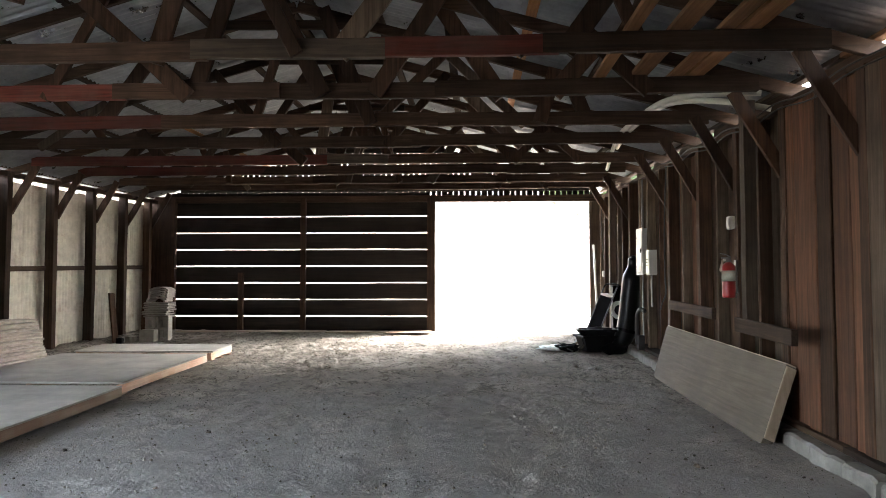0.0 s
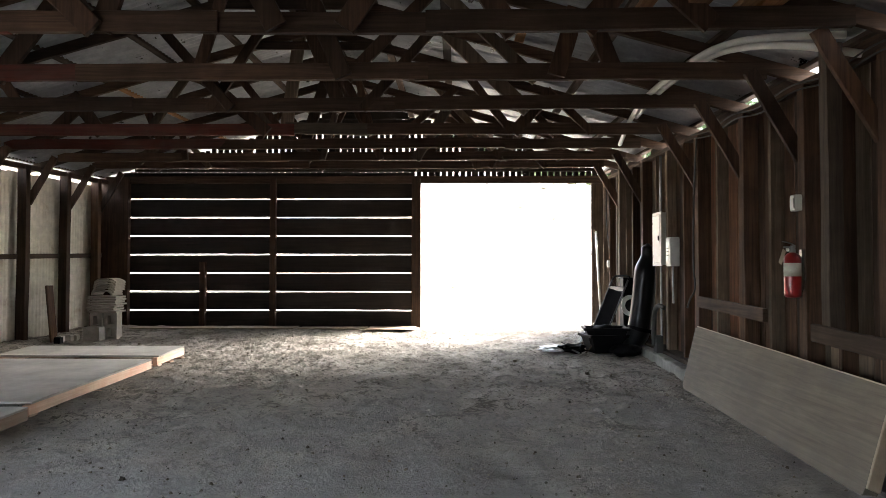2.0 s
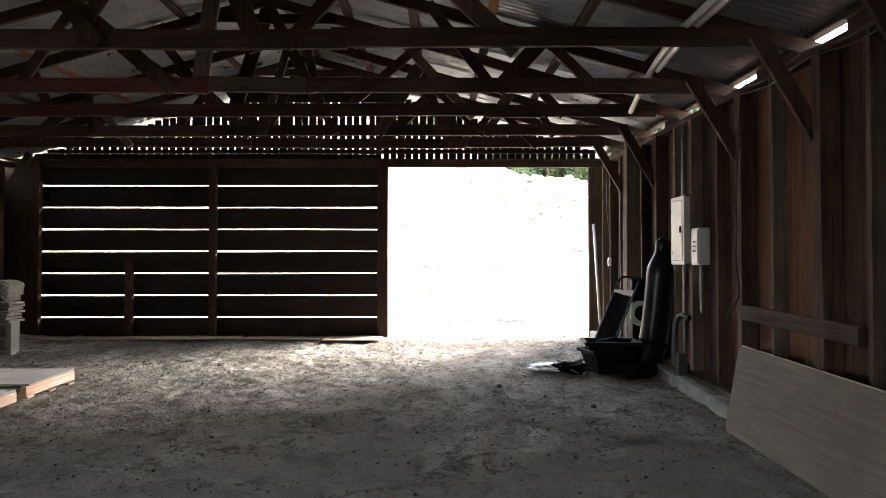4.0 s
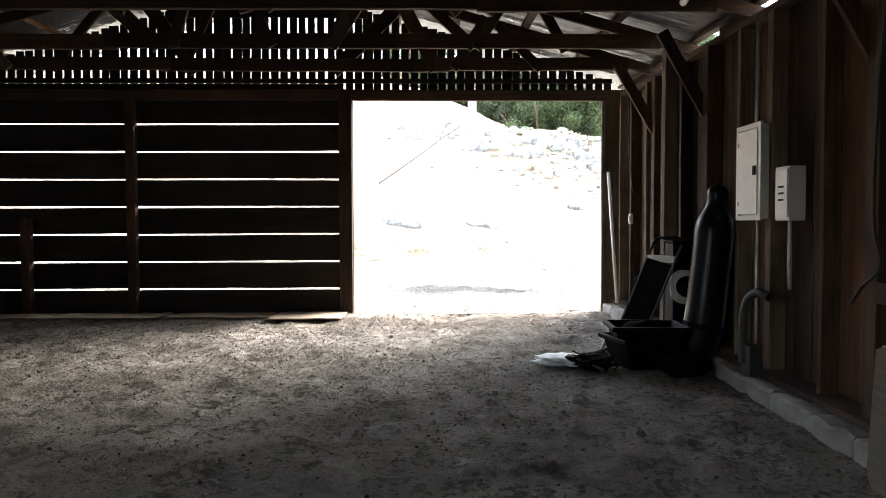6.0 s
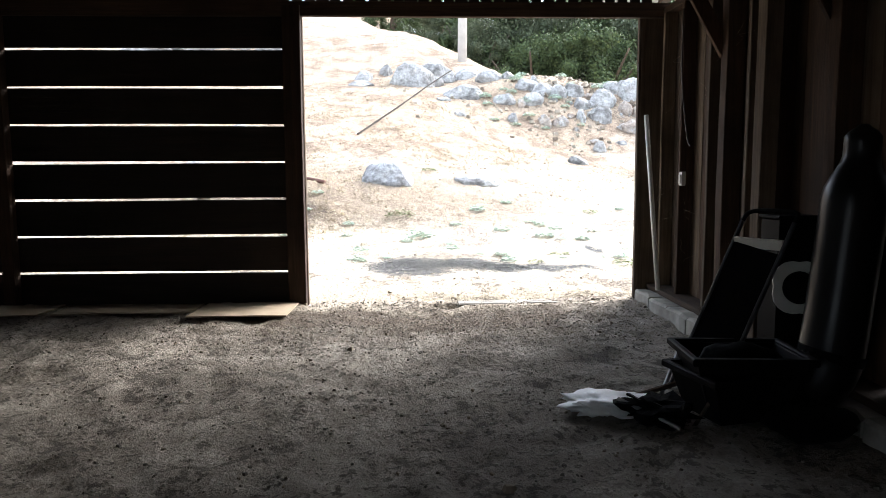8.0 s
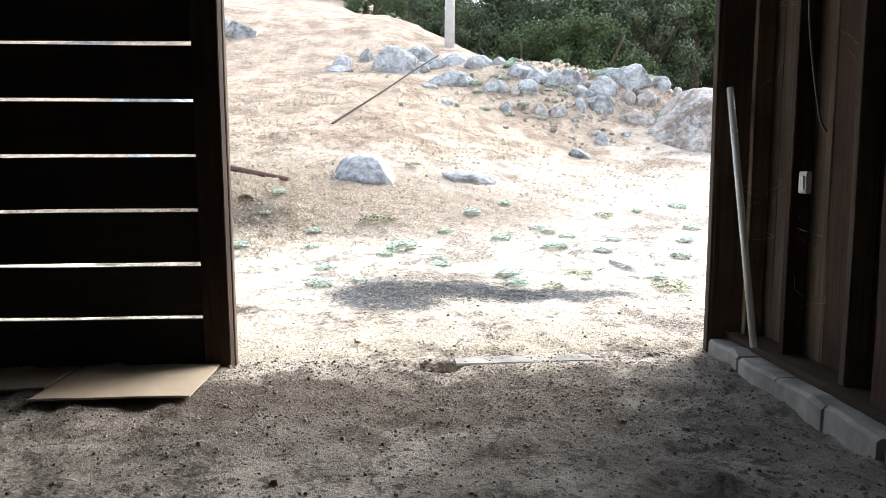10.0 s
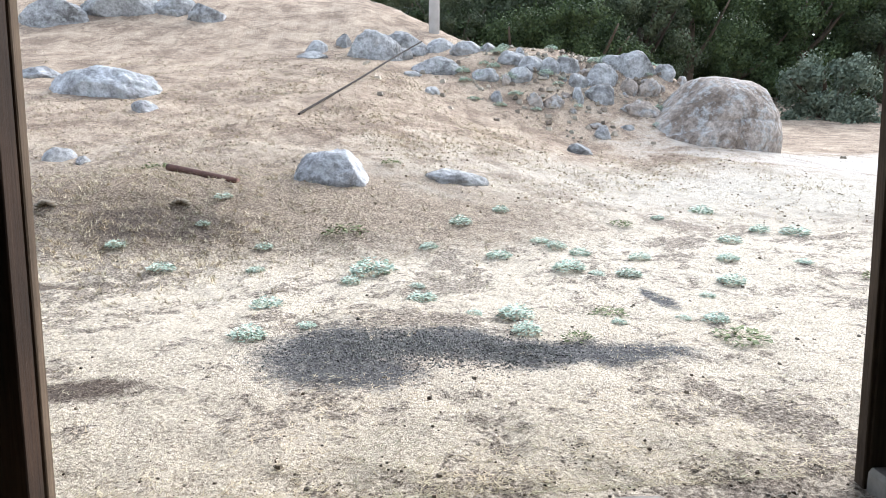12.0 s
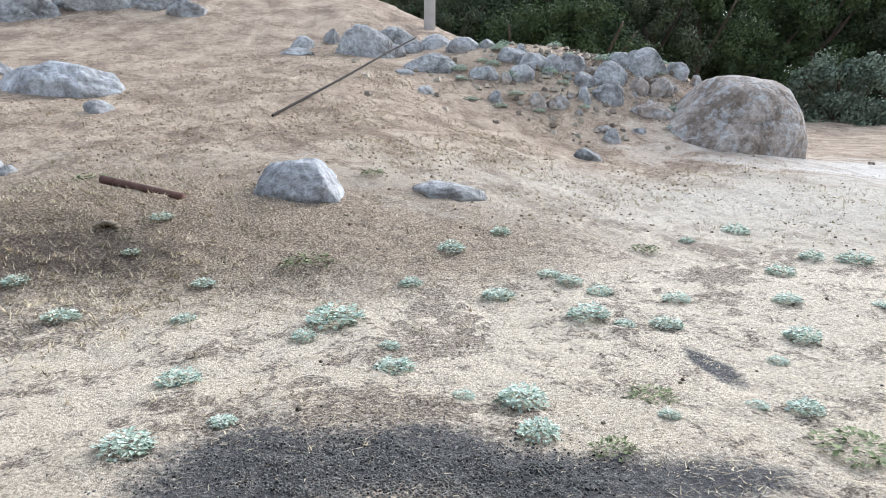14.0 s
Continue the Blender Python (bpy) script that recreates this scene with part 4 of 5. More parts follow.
tagged(new("hanging_wire", mesh_of("hanging_wire", *tube(bend([(2.29, 12.15, lift(12) + 2.4), (2.27, 12.1, lift(12) + 1.9), (2.28, 12.0, lift(12) + 1.45), (2.29, 11.95, lift(12) + 1.35)]), 0.006, 6), DARK_RUBBER, False)), "thin wire hanging down a stud", "wire")
for k, (dx, dz) in enumerate(((0.0, 0.0), (-0.03, 0.035))):
    pts = [(2.27 + dx, y, lift(y) + 2.43 + dz + (0.015 if i % 2 else -0.03)) for i, y in enumerate((3.0, 4.1, 4.6, 5.1, 5.6, 6.1, 6.6, 7.1, 7.6, 8.1))]
    tagged(new("roof_cable", mesh_of("roof_cable", *tube(bend(pts, 5), 0.006, 7), DARK_RUBBER, False)), "cable sagging along the top of the wall", "cable", "wall cables")
outlet = wall_box("outlet_box", 2.29, 12.12, lift(12.1) + 1.05, 0.03, 0.06, 0.11, "small white outlet box on a stud", "outlet box")
pole = tagged(new("leaning_pole", mesh_of("leaning_pole", *tube([(2.25, 12.43, lift(12.4) + 0.17), (2.26, 12.86, lift(12.9) + 1.64)], 0.02, 12), WHITE_PVC, False)), "pale straight pipe leaning in the wall corner", "pipe")

# pipes and boards laid on the tie beams
def wavy(points, r, name, label, group, mat):
    return tagged(new(name, mesh_of(name, *tube(bend(points, 8), r, 12), mat, False)), label, "pipe", group)


def hollow(points, r, name, label, group):
    pts = bend(points, 8)
    outer, inner = tube(pts, r, 14, False), tube(pts[:4], r * 0.8, 14, False)
    ring = [(j, (j + 1) % 14, len(outer[0]) + (j + 1) % 14, len(outer[0]) + j) for j in range(14)]
    v, f = join(outer, inner)
    return tagged(new(name, mesh_of(name, v, f + ring, WHITE_PVC, False)), label, "pipe", group)


TOP = TIE_H + 0.085
hollow([(2.37, 5.62, lift(5.6) + 2.70), (2.0, 5.72, lift(5.7) + 2.72), (1.75, 5.92, lift(5.9) + 2.735), (1.66, 6.37, lift(6.4) + TOP), (1.64, 7.455, lift(7.5) + TOP), (1.76, 8.54, lift(8.5) + TOP), (1.89, 9.6, lift(9.6) + TOP - 0.12)], 0.025, "plastic_pipe", "white plastic pipe laid over the tie beams", "plastic pipes")
hollow([(2.40, 5.50, lift(5.5) + 2.54), (2.08, 5.66, lift(5.7) + 2.64), (1.84, 5.92, lift(5.9) + 2.71), (1.73, 6.37, lift(6.4) + TOP), (1.71, 7.455, lift(7.5) + TOP), (1.80, 8.5, lift(8.5) + TOP)], 0.025, "plastic_pipe", "white plastic pipe laid over the tie beams", "plastic pipes")
for x, w in ((0.98, 0.085), (1.27, 0.13), (1.56, 0.10), (1.70, 0.13)):
    tagged(timber("stored_board", (x, 2.6, lift(2.6) + TIE_H + 0.09), (x, 5.42, lift(5.42) + TIE_H + 0.09), w, 0.035, FRESH_Y, seg=4), "orange-brown new board laid across the tie beams", "board", "stored boards")

# ---- heap of black things beside the door ----
z0 = lift(10)
duct = base("black_pipe_roll", 2.10, 9.98, z0 + 0.01, "tall roll of black plastic sheet standing by the wall", "plastic roll")
roll_pts = bend([(-0.10, -0.06, 0.02), (0.02, 0.0, 0.12), (0.12, 0.04, 0.30), (0.18, 0.07, 0.65), (0.22, 0.08, 1.0), (0.245, 0.08, 1.25), (0.25, 0.08, 1.40)], 6)
last = len(roll_pts) - 1
rr = [0.085 + 0.06 * smooth(0, 12, i) - 0.065 * smooth(last - 11, last - 6, i) - 0.06 * smooth(last - 3, last, i) for i in range(last + 1)]
part("roll", mesh_of("roll", *tube(roll_pts, rr, 26), GLOSS_BLACK, False), duct)
part("strap", mesh_of("strap", *tube([roll_pts[12] + Vector((0, 0, -0.02)), roll_pts[12] + Vector((0.01, 0, 0.025))], [rr[12] + 0.006] * 2, 22), BLACK_CLOTH), duct)


def crate(z, turn, x):
    e = base("plastic_crate", x, 10.08, z0 + z, "black slotted plastic crate in the heap", "crate", "black crates", turn=turn)
    for nm, b in (("side", box(-0.26, -0.245, -0.19, 0.19, 0.0, 0.22)), ("side", box(0.245, 0.26, -0.19, 0.19, 0, 0.22)), ("side", box(-0.245, 0.245, -0.19, -0.175, 0, 0.22)), ("side", box(-0.245, 0.245, 0.175, 0.19, 0, 0.22)), ("bottom", box(-0.245, 0.245, -0.175, 0.175, 0, 0.012))):
        v, f = b
        v = [Vector((p.x * (0.74 + 1.18 * p.z), p.y * (0.74 + 1.18 * p.z), p.z)) for p in v]
        part(nm, mesh_of(nm, v, f, BLACK), e)
    rim = join(box(-0.285, 0.285, -0.215, -0.185, 0.20, 0.235, 0.006), box(-0.285, 0.285, 0.185, 0.215, 0.20, 0.235, 0.006), box(-0.285, -0.25, -0.185, 0.185, 0.20, 0.235, 0.006), box(0.25, 0.285, -0.185, 0.185, 0.20, 0.235, 0.006))
    part("rim", mesh_of("rim", *rim, BLACK), e)


crate(0.01, 12, 1.80)
crate(0.10, -5, 1.80)
cart = base("folding_chair", 1.96, 10.36, z0 + 0.0, "folded black lounge chair with pale top rail leaning back", "folding chair")
foot, head, across = Vector((-0.27, 0.0, 0.01)), Vector((0.06, 0.0, 0.82)), Vector((0.075, -0.12, 0.0))
for k in (-1, 1):
    part("rail", mesh_of("rail", *tube([foot + across * k, head + across * k, head + (head - foot) * 0.14 + across * k], 0.012, 8), DARK_STEEL), cart)
part("back_panel", mesh_of("back_panel", *beam(foot + (head - foot) * 0.3, head - (head - foot) * 0.03, 0.27, 0.012, (head - foot).cross(across), 4, 0.005), BLACK_CLOTH), cart)
part("top_rail", mesh_of("top_rail", *beam(head - across * 0.95, head + across * 0.95, 0.02, 0.055, (-0.2, 0, 1), 2), WHITE_PVC), cart, "pale flat top rail")
loop = head + (head - foot) * 0.14
part("handle", mesh_of("handle", *tube(bend([loop - across, loop - across * 0.8 + Vector((0.03, 0, 0.05)), loop + across * 0.8 + Vector((0.03, 0, 0.05)), loop + across], 5), 0.012, 8), BLACK, False), cart, "dark bent handle")
case = base("speaker_cabinet", 2.20, 10.38, z0 + 0.005, "tall plain black cabinet standing against the wall", "cabinet")
part("body", mesh_of("body", *box(-0.11, 0.115, -0.09, 0.09, 0.0, 0.945, 0.008), BLACK), case)
part("top", mesh_of("top", *box(-0.12, 0.12, -0.10, 0.10, 0.945, 0.962, 0.004), BLACK), case)
fan = base("round_holed_board", 2.19, 10.255, z0 + 0.60, "white board with a large round black opening", "panel")
v, f = [], []
for yy in (-0.008, 0.008):
    for j in range(24):
        a = 2 * math.pi * j / 24
        s = 0.125 * (1 + 0.14 * abs(math.sin(2 * a)))
        v.append((s * math.cos(a), yy, s * 1.05 * math.sin(a)))
    for j in range(24):
        a = 2 * math.pi * j / 24
        v.append((0.085 * math.cos(a), yy, 0.085 * math.sin(a)))
for j in range(24):
    k = (j + 1) % 24
    f += [(j, k, 24 + k, 24 + j), (48 + j, 72 + j, 72 + k, 48 + k), (j, 48 + j, 48 + k, k), (24 + j, 24 + k, 72 + k, 72 + j)]
me = mesh_of("board", v, f, ENAMEL)
me.transform(pose(0, 0, 0, -6, 0, -12))
part("board", me, fan)
me = mesh_of("cone", *lathe([(0.088, 0.0), (0.06, 0.02), (0.02, 0.025)], 20), BLACK, False)
me.transform(pose(0, 0.012, 0, 84, 0, -12))
part("cone", me, fan, "black round cone")
# low black lump added where the dirt beside the roll lies in shade
shade_lump = base("cloth_bundle", 2.0, 9.78, z0 + 0.0, "low black lump standing in for shade on the dirt", "bundle")


def lump(seed, size, sub=3, power=0.22, freq=1.6, facets=0):
    """A knobbly closed lump for rocks, bundles and cloth."""
    bm = bmesh.new()
    bmesh.ops.create_icosphere(bm, subdivisions=sub, radius=1.0)
    o = Vector((seed * 7.3, seed * 3.1, seed * 1.7))
    rnd = random.Random(seed)
    cuts = [(Vector((rnd.gauss(0, 1), rnd.gauss(0, 1), rnd.gauss(0.2, 0.8))).normalized(), rnd.uniform(0.68, 0.95)) for _ in range(int(facets))]
    for v in bm.verts:
        p = v.co.copy()
        d = 1 + power * noise.noise(p * freq + o) + power * 0.5 * noise.noise(p * freq * 2.7 + o) + power * 0.28 * noise.noise(p * freq * 6.5 + o) + power * 0.14 * noise.noise(p * freq * 14 + o)
        for n, far in cuts:
            k = p.dot(n) * d - far
            if k > 0:
                p -= n * k * 0.96 / d
        v.co = Vector((p.x * size[0], p.y * size[1], p.z * size[2])) * d
    verts = [v.co.copy() for v in bm.verts]
    faces = [tuple(v.index for v in f.verts) for f in bm.faces]
    bm.free()
    return verts, faces


part("cloth", mesh_of("bundle", [p + Vector((0, 0, 0.07)) for p in lump(3, (0.20, 0.16, 0.08))[0]], lump(3, (0.20, 0.16, 0.08))[1], BLACK_CLOTH, False), shade_lump)
heap2 = base("cloth_bundle", 1.80, 10.08, z0, "crumpled dark cloth behind the crates", "bundle")
part("cloth", mesh_of("bundle", [p + Vector((0, 0, 0.22)) for p in lump(5, (0.21, 0.15, 0.14))[0]], lump(5, (0.21, 0.15, 0.14))[1], BLACK_CLOTH, False), heap2)
bag = base("plastic_bag", 1.20, 10.17, rough_height(1.20, 10.17), "crumpled white plastic bag lying on the dirt", "plastic bag")
bv, bf = lump(11, (0.22, 0.17, 0.035), 4, 0.5, 2.2)
part("sheet", mesh_of("bag", [p + Vector((0, 0, 0.03)) for p in bv], bf, WHITE_BAG, False), bag)
rag = base("dark_rag", 1.38, 9.98, rough_height(1.38, 9.98), "torn dark plastic wrapped round grey sticks", "rag")
bv, bf = lump(13, (0.15, 0.13, 0.055), 3, 0.7, 2.6)
part("cloth", mesh_of("rag", [p + Vector((0, 0, 0.06)) for p in bv], bf, BLACK_CLOTH, True), rag)
part("flap", mesh_of("flap", *beam((-0.14, 0.05, 0.12), (0.08, -0.06, 0.08), 0.12, 0.006, (0, 0.3, 1), 4, 0.015), BLACK), rag)
part("foot", mesh_of("foot", *beam((0.06, -0.10, 0.01), (0.08, -0.12, 0.12), 0.03, 0.03, (1, 0, 0), 1), BLACK), rag)
for p0, p1, r in (((1.30, 10.25, 0.03), (1.72, 10.22, 0.17), 0.014), ((1.20, 10.05, 0.10), (1.42, 9.83, 0.03), 0.012), ((1.45, 10.2, 0.02), (1.62, 10.35, 0.28), 0.010), ((1.52, 9.9, 0.02), (1.62, 9.96, 0.12), 0.009)):
    tagged(new("loose_stick", mesh_of("loose_stick", *tube([(p0[0], p0[1], z0 + p0[2]), (p1[0], p1[1], z0 + p1[2])], r, 8), random.choice((STEEL, GREY_Z)))), "grey stick lying in the heap", "stick", "loose sticks")

webs = []
for k in range(20):
    y = random.uniform(11.3, 12.85)
    h = random.uniform(0.5, 2.2)
    p = Vector((2.37 + random.uniform(-0.01, 0.06), y, lift(y) + h))
    q = [p + Vector((random.uniform(-0.02, 0.02), random.uniform(-0.03, 0.03) + 0.05 * i * random.choice((-1, 1)), -0.035 * i)) for i in range(4)]
    webs.append(tube(bend(q, 4), 0.0007, 4))
tagged(new("cobwebs", mesh_of("cobwebs", *join(*webs), CARD)), "pale dusty cobweb threads on the wall studs", "cobweb", kind="stuff")

# ---- outdoors: rocks ----
def rock(x, y, w, h, seed, mat=None, deep=0.8, sink=0.38, power=0.22, facets=14):
    sub = 5 if w > 0.9 else 4
    v, f = lump(seed, (w / 2 * 1.15, w / 2 * deep, h * 0.86), sub, power, 1.6, facets)
    e = tagged(new("rock", mesh_of("rock", v, f, mat or ROCK, False)), "weathered grey granite rock half sunk in dry earth" if mat is not BROWN_ROCK else "rough brown rock set in the mound", "rock", "granite rocks")
    e.matrix_basis = pose(x, y, base_height(x, y) - h * sink * 0.35, random.uniform(-8, 8), random.uniform(-8, 8), random.uniform(0, 360) if w < 0.6 else random.uniform(-15, 15))
    return e


rock(-0.30, 19.75, 0.98, 0.52, seed=303, mat=PALE_ROCK, power=0.13, facets=4)
ROCKS_SLOPE = ((-5.42, 25.8, 2.05, 0.67), (-4.01, 23.78, 0.53, 0.25), (-4.14, 20.62, 0.42, 0.23), (-3.76, 20.45, 0.2, 0.13), (-7.6, 27.42, 1.12, 0.29), (-8.3, 34.99, 2.23, 0.84), (-6.55, 35.02, 1.31, 0.69), (-5.39, 34.3, 1.1, 0.69), (-10.2, 34.06, 1.88, 0.91), (1.41, 20.25, 0.83, 0.19))
ROCKS_CREST = ((-1.59, 31.45, 0.67, 0.45), (-1.66, 30.51, 0.85, 0.26), (-0.83, 32.19, 0.48, 0.43), (0.1, 31.05, 1.43, 1.11), (1.01, 32.87, 1.27, 0.55), (0.83, 31.33, 0.83, 0.37), (1.45, 31.86, 0.63, 0.33), (2.12, 32.06, 0.87, 0.5), (2.9, 31.17, 0.89, 0.45), (3.5, 31.13, 0.55, 0.26), (1.87, 29.61, 1.17, 0.48), (1.15, 28.97, 0.43, 0.16), (3.11, 29.13, 0.68, 0.29), (4.06, 29.11, 0.67, 0.33), (1.57, 27.53, 0.41, 0.24), (3.25, 28.02, 0.42, 0.33))
ROCKS_MOUND = ((3.99, 29.95, 0.7, 0.33), (4.25, 30.08, 0.29, 0.32), (4.44, 29.57, 0.71, 0.37), (4.92, 29.46, 0.61, 0.54), (5.48, 29.57, 0.64, 0.49), (5.64, 29.02, 0.64, 0.32), (6.37, 29.25, 0.84, 0.58), (6.91, 30.0, 0.85, 0.4), (7.52, 29.77, 1.23, 0.64), (8.29, 29.61, 0.55, 0.41), (6.15, 28.53, 0.81, 0.53), (5.46, 28.38, 0.47, 0.44), (5.67, 26.86, 0.57, 0.31), (4.59, 25.11, 0.51, 0.32))
ROCKS_BROWN = ((4.28, 28.03, 0.51, 0.44), (4.68, 28.01, 0.55, 0.44), (7.02, 28.88, 0.54, 0.48), (7.51, 28.89, 0.6, 0.54), (7.09, 28.12, 0.81, 0.41), (5.15, 28.39, 0.38, 0.18), (8.92, 29.8, 0.51, 0.31))
for k, r in enumerate(ROCKS_SLOPE + ROCKS_CREST + ROCKS_MOUND):
    rock(*r, seed=k + 1, mat=PALE_ROCK if k in (0, 1, 4) else ROCK, power=0.17, facets=6)
for k, r in enumerate(ROCKS_BROWN):
    rock(*r, seed=k + 60, mat=BROWN_ROCK, power=0.36)
for k in range(26):
    x, y = random.gauss(6.0, 1.6), random.gauss(29.0, 0.9)
    if 3.0 < x < 8.4 and 26.8 < y < 30.6:
        w = random.uniform(0.12, 0.36)
        rock(x, y, w, w * random.uniform(0.45, 0.75), seed=k + 120, mat=random.choice((ROCK, BROWN_ROCK, BROWN_ROCK)), power=0.3, facets=8)


def boulder_shape():
    """A broad dome, steep towards the track, with a low shoulder and a ledge on the other side."""
    bv, bf = lump(91, (1.0, 1.0, 1.0), 6, 0.055, 1.3, 3)
    for p in bv:
        x, z = p.x, p.z
        q = Vector((math.copysign(abs(p.x) ** (0.78 if p.x > 0 else 0.95), p.x), p.y, math.copysign(abs(p.z) ** 0.78, p.z)))
        p.x, p.y, p.z = 1.82 * q.x, 1.55 * q.y, 1.88 * q.z * (1 - 0.40 * smooth(-0.2, -0.9, x))
        if z > 0:
            p.x += 0.10 * z
        # a shelf on the low shoulder, and splits that run over the face
        shelf = smooth(0.55, 0.45, p.z - 0.10 * p.x) * smooth(-0.1, -0.7, p.x)
        p.y -= 0.16 * shelf
        p.x -= 0.10 * shelf
        wave = 0.05 * math.sin(p.x * 4.3) + 0.03 * math.sin(p.x * 9.1)
        for c, w, on in ((p.z - 0.72 - wave, 0.045, smooth(-1.1, -0.8, p.x) * smooth(1.0, 0.6, p.x)), (p.x + 0.72 - 0.25 * (p.z - 0.3) + 0.04 * math.sin(p.z * 7), 0.045, smooth(0.66, 0.6, p.z)), (p.z + 0.12 - 0.5 * (p.x - 0.3) + wave, 0.04, smooth(0.0, 0.3, p.x) * smooth(1.1, 0.9, p.x))):
            p *= 1 - 0.06 * on * math.exp(-(c / w) ** 2)
    return bv, bf


boulder = tagged(new("boulder", mesh_of("boulder", *boulder_shape(), BROWN_ROCK, False)), "huge cracked rounded granite boulder on the slope", "boulder")
boulder.matrix_basis = pose(8.82, 27.95, 1.92, 0, 0, 10)

iron = tagged(new("iron_pipe", mesh_of("iron_pipe", *tube(bend([(-2.34, 19.55, base_height(-2.34, 19.55) + 0.07), (-1.87, 19.35, (base_height(-2.34, 19.55) + base_height(-1.40, 19.15)) / 2 + 0.045), (-1.40, 19.15, base_height(-1.40, 19.15) + 0.02)], 4), 0.046, 14), RUST, False)), "rusty iron pipe lying on the dug earth", "pipe")
rail_pts = [(-1.14, 23.27), (-0.2, 26.4), (0.8, 29.9), (1.55, 32.0)]
tagged(new("long_rail", mesh_of("long_rail", *tube([(x, y, base_height(x, y) + 0.06 + (0.0, 0.12, 0.22, 0.25)[i]) for i, (x, y) in enumerate(rail_pts)], 0.022, 10), DARK_X)), "long thin dark pole lying up the slope", "pole")
for x, y in ((-1.89, 18.45), (-3.33, 18.42)):
    burrow = base("burrow", x, y, rough_height(x, y) - 0.03, "small dark burrow opening in the dug earth", "burrow")
    v, f = tube([(0, -0.03, 0.035), (0, 0.02, 0.0), (0.01, 0.2, -0.14), (0.02, 0.34, -0.26)], [0.085, 0.08, 0.07, 0.02], 14, False)
    part("lining", mesh_of("burrow", v, f, CLOD, False), burrow)
    for j in range(10):
        a = math.pi * (j - 0.5) / 8
        v, f = lump(j + 30, (0.036, 0.05, 0.024), 2, 0.4, 2.0)
        part("clod", mesh_of("clod", [p + Vector((0.10 * math.cos(a), 0.03, 0.02 + 0.095 * math.sin(a))) for p in v], f, CLOD, False), burrow)
up = tagged(new("utility_pole", mesh_of("utility_pole", *tube([(2.15, 34.9, base_height(2.15, 34.9) - 0.3), (2.2, 34.9, base_height(2.15, 34.9) + 5), (2.22, 34.9, base_height(2.15, 34.9) + 9.5)], [0.19, 0.17, 0.14], 16), POLE_WOOD, False)), "pale weathered wooden utility pole on the crest", "utility pole")
far_post = base("white_marker", 13.6, 36.0, base_height(13.6, 36.0), "small white box on a post by the track", "marker")
part("box", mesh_of("marker", *box(-0.28, 0.28, -0.15, 0.15, 0.3, 0.75, 0.02), ENAMEL), far_post)
part("leg", mesh_of("leg", *box(-0.05, 0.05, -0.05, 0.05, -0.1, 0.3), GREY_Z), far_post)


# ---- outdoors: weeds and straw ----
def weed_mesh(seed, mat, leaves, spread, tall):
    rnd = random.Random(seed)
    verts, faces = [], []
    for _ in range(leaves):
        a, r = rnd.uniform(0, 6.283), spread * math.sqrt(rnd.random())
        x, y, z = r * math.cos(a), r * math.sin(a), tall * rnd.uniform(0.1, 1.0) * (1 - 0.6 * (r / spread) ** 2)
        l, w = rnd.uniform(0.09, 0.17), rnd.uniform(0.026, 0.048)
        b = a + rnd.uniform(-1.2, 1.2)
        t = rnd.uniform(-0.2, 0.7)
        d = Vector((math.cos(b), math.sin(b), t)).normalized()
        s = Vector((-math.sin(b), math.cos(b), rnd.uniform(-0.4, 0.4))) * w
        p = Vector((x, y, z))
        o = len(verts)
        verts += [p, p + d * l * 0.5 + s, p + d * l + Vector((0, 0, -0.02)), p + d * l * 0.5 - s]
        faces.append((o, o + 1, o + 2, o + 3))
    return mesh_of("weed_leaves", verts, faces, mat)


SILVER = [weed_mesh(k, WEED, 300, 0.44, 0.34) for k in range(3)]
GREENS = [weed_mesh(k + 9, GREEN_WEED, 130, 0.5, 0.22) for k in range(2)]
WEEDS_NEAR = ((0.29, 16.88, 0.46), (0.1, 16.56, 0.2), (0.7, 15.97, 0.27), (0.67, 16.32, 0.16), (1.36, 15.41, 0.3), (1.36, 15.04, 0.23), (-0.51, 15.85, 0.27), (-0.14, 15.28, 0.16), (-0.48, 14.98, 0.27), (1.06, 15.52, 0.14), (1.56, 17.41, 0.3), (0.86, 17.66, 0.22), (1.27, 18.38, 0.3), (-1.46, 18.66, 0.24), (-1.57, 18.14, 0.18), (-1.66, 17.0, 0.28), (-0.79, 16.93, 0.2), (-0.84, 17.69, 0.22), (2.77, 15.19, 0.2), (2.56, 15.28, 0.13), (2.05, 15.18, 0.12))
WEEDS_FAR = ((2.09, 17.89, 0.23), (2.23, 17.71, 0.25), (2.41, 17.42, 0.24), (2.15, 16.87, 0.34), (2.36, 16.68, 0.18), (2.66, 16.66, 0.26), (2.95, 17.16, 0.24), (3.48, 16.34, 0.28), (3.06, 15.93, 0.15), (3.84, 17.1, 0.25), (4.35, 18.05, 0.3), (5.03, 18.62, 0.27), (5.42, 18.51, 0.38), (4.83, 19.81, 0.38), (3.96, 19.22, 0.2), (1.83, 18.93, 0.24), (4.53, 16.93, 0.2), (-2.87, 16.36, 0.3), (-2.32, 17.7, 0.25), (6.25, 17.57, 0.3), (6.04, 16.93, 0.25))


def weed(x, y, w, meshes, label, group):
    e = base("weed", x, y, rough_height(x, y) - 0.01, label, "weed", group, turn=random.uniform(0, 360))
    e.scale = (w, w, w * random.uniform(0.85, 1.25))
    ob = part("leaves", random.choice(meshes), e)


for x, y, w in WEEDS_NEAR + WEEDS_FAR:
    weed(x, y, w * 0.92, SILVER, "low silver-green leafy weed in dry stubble", "silver weeds")
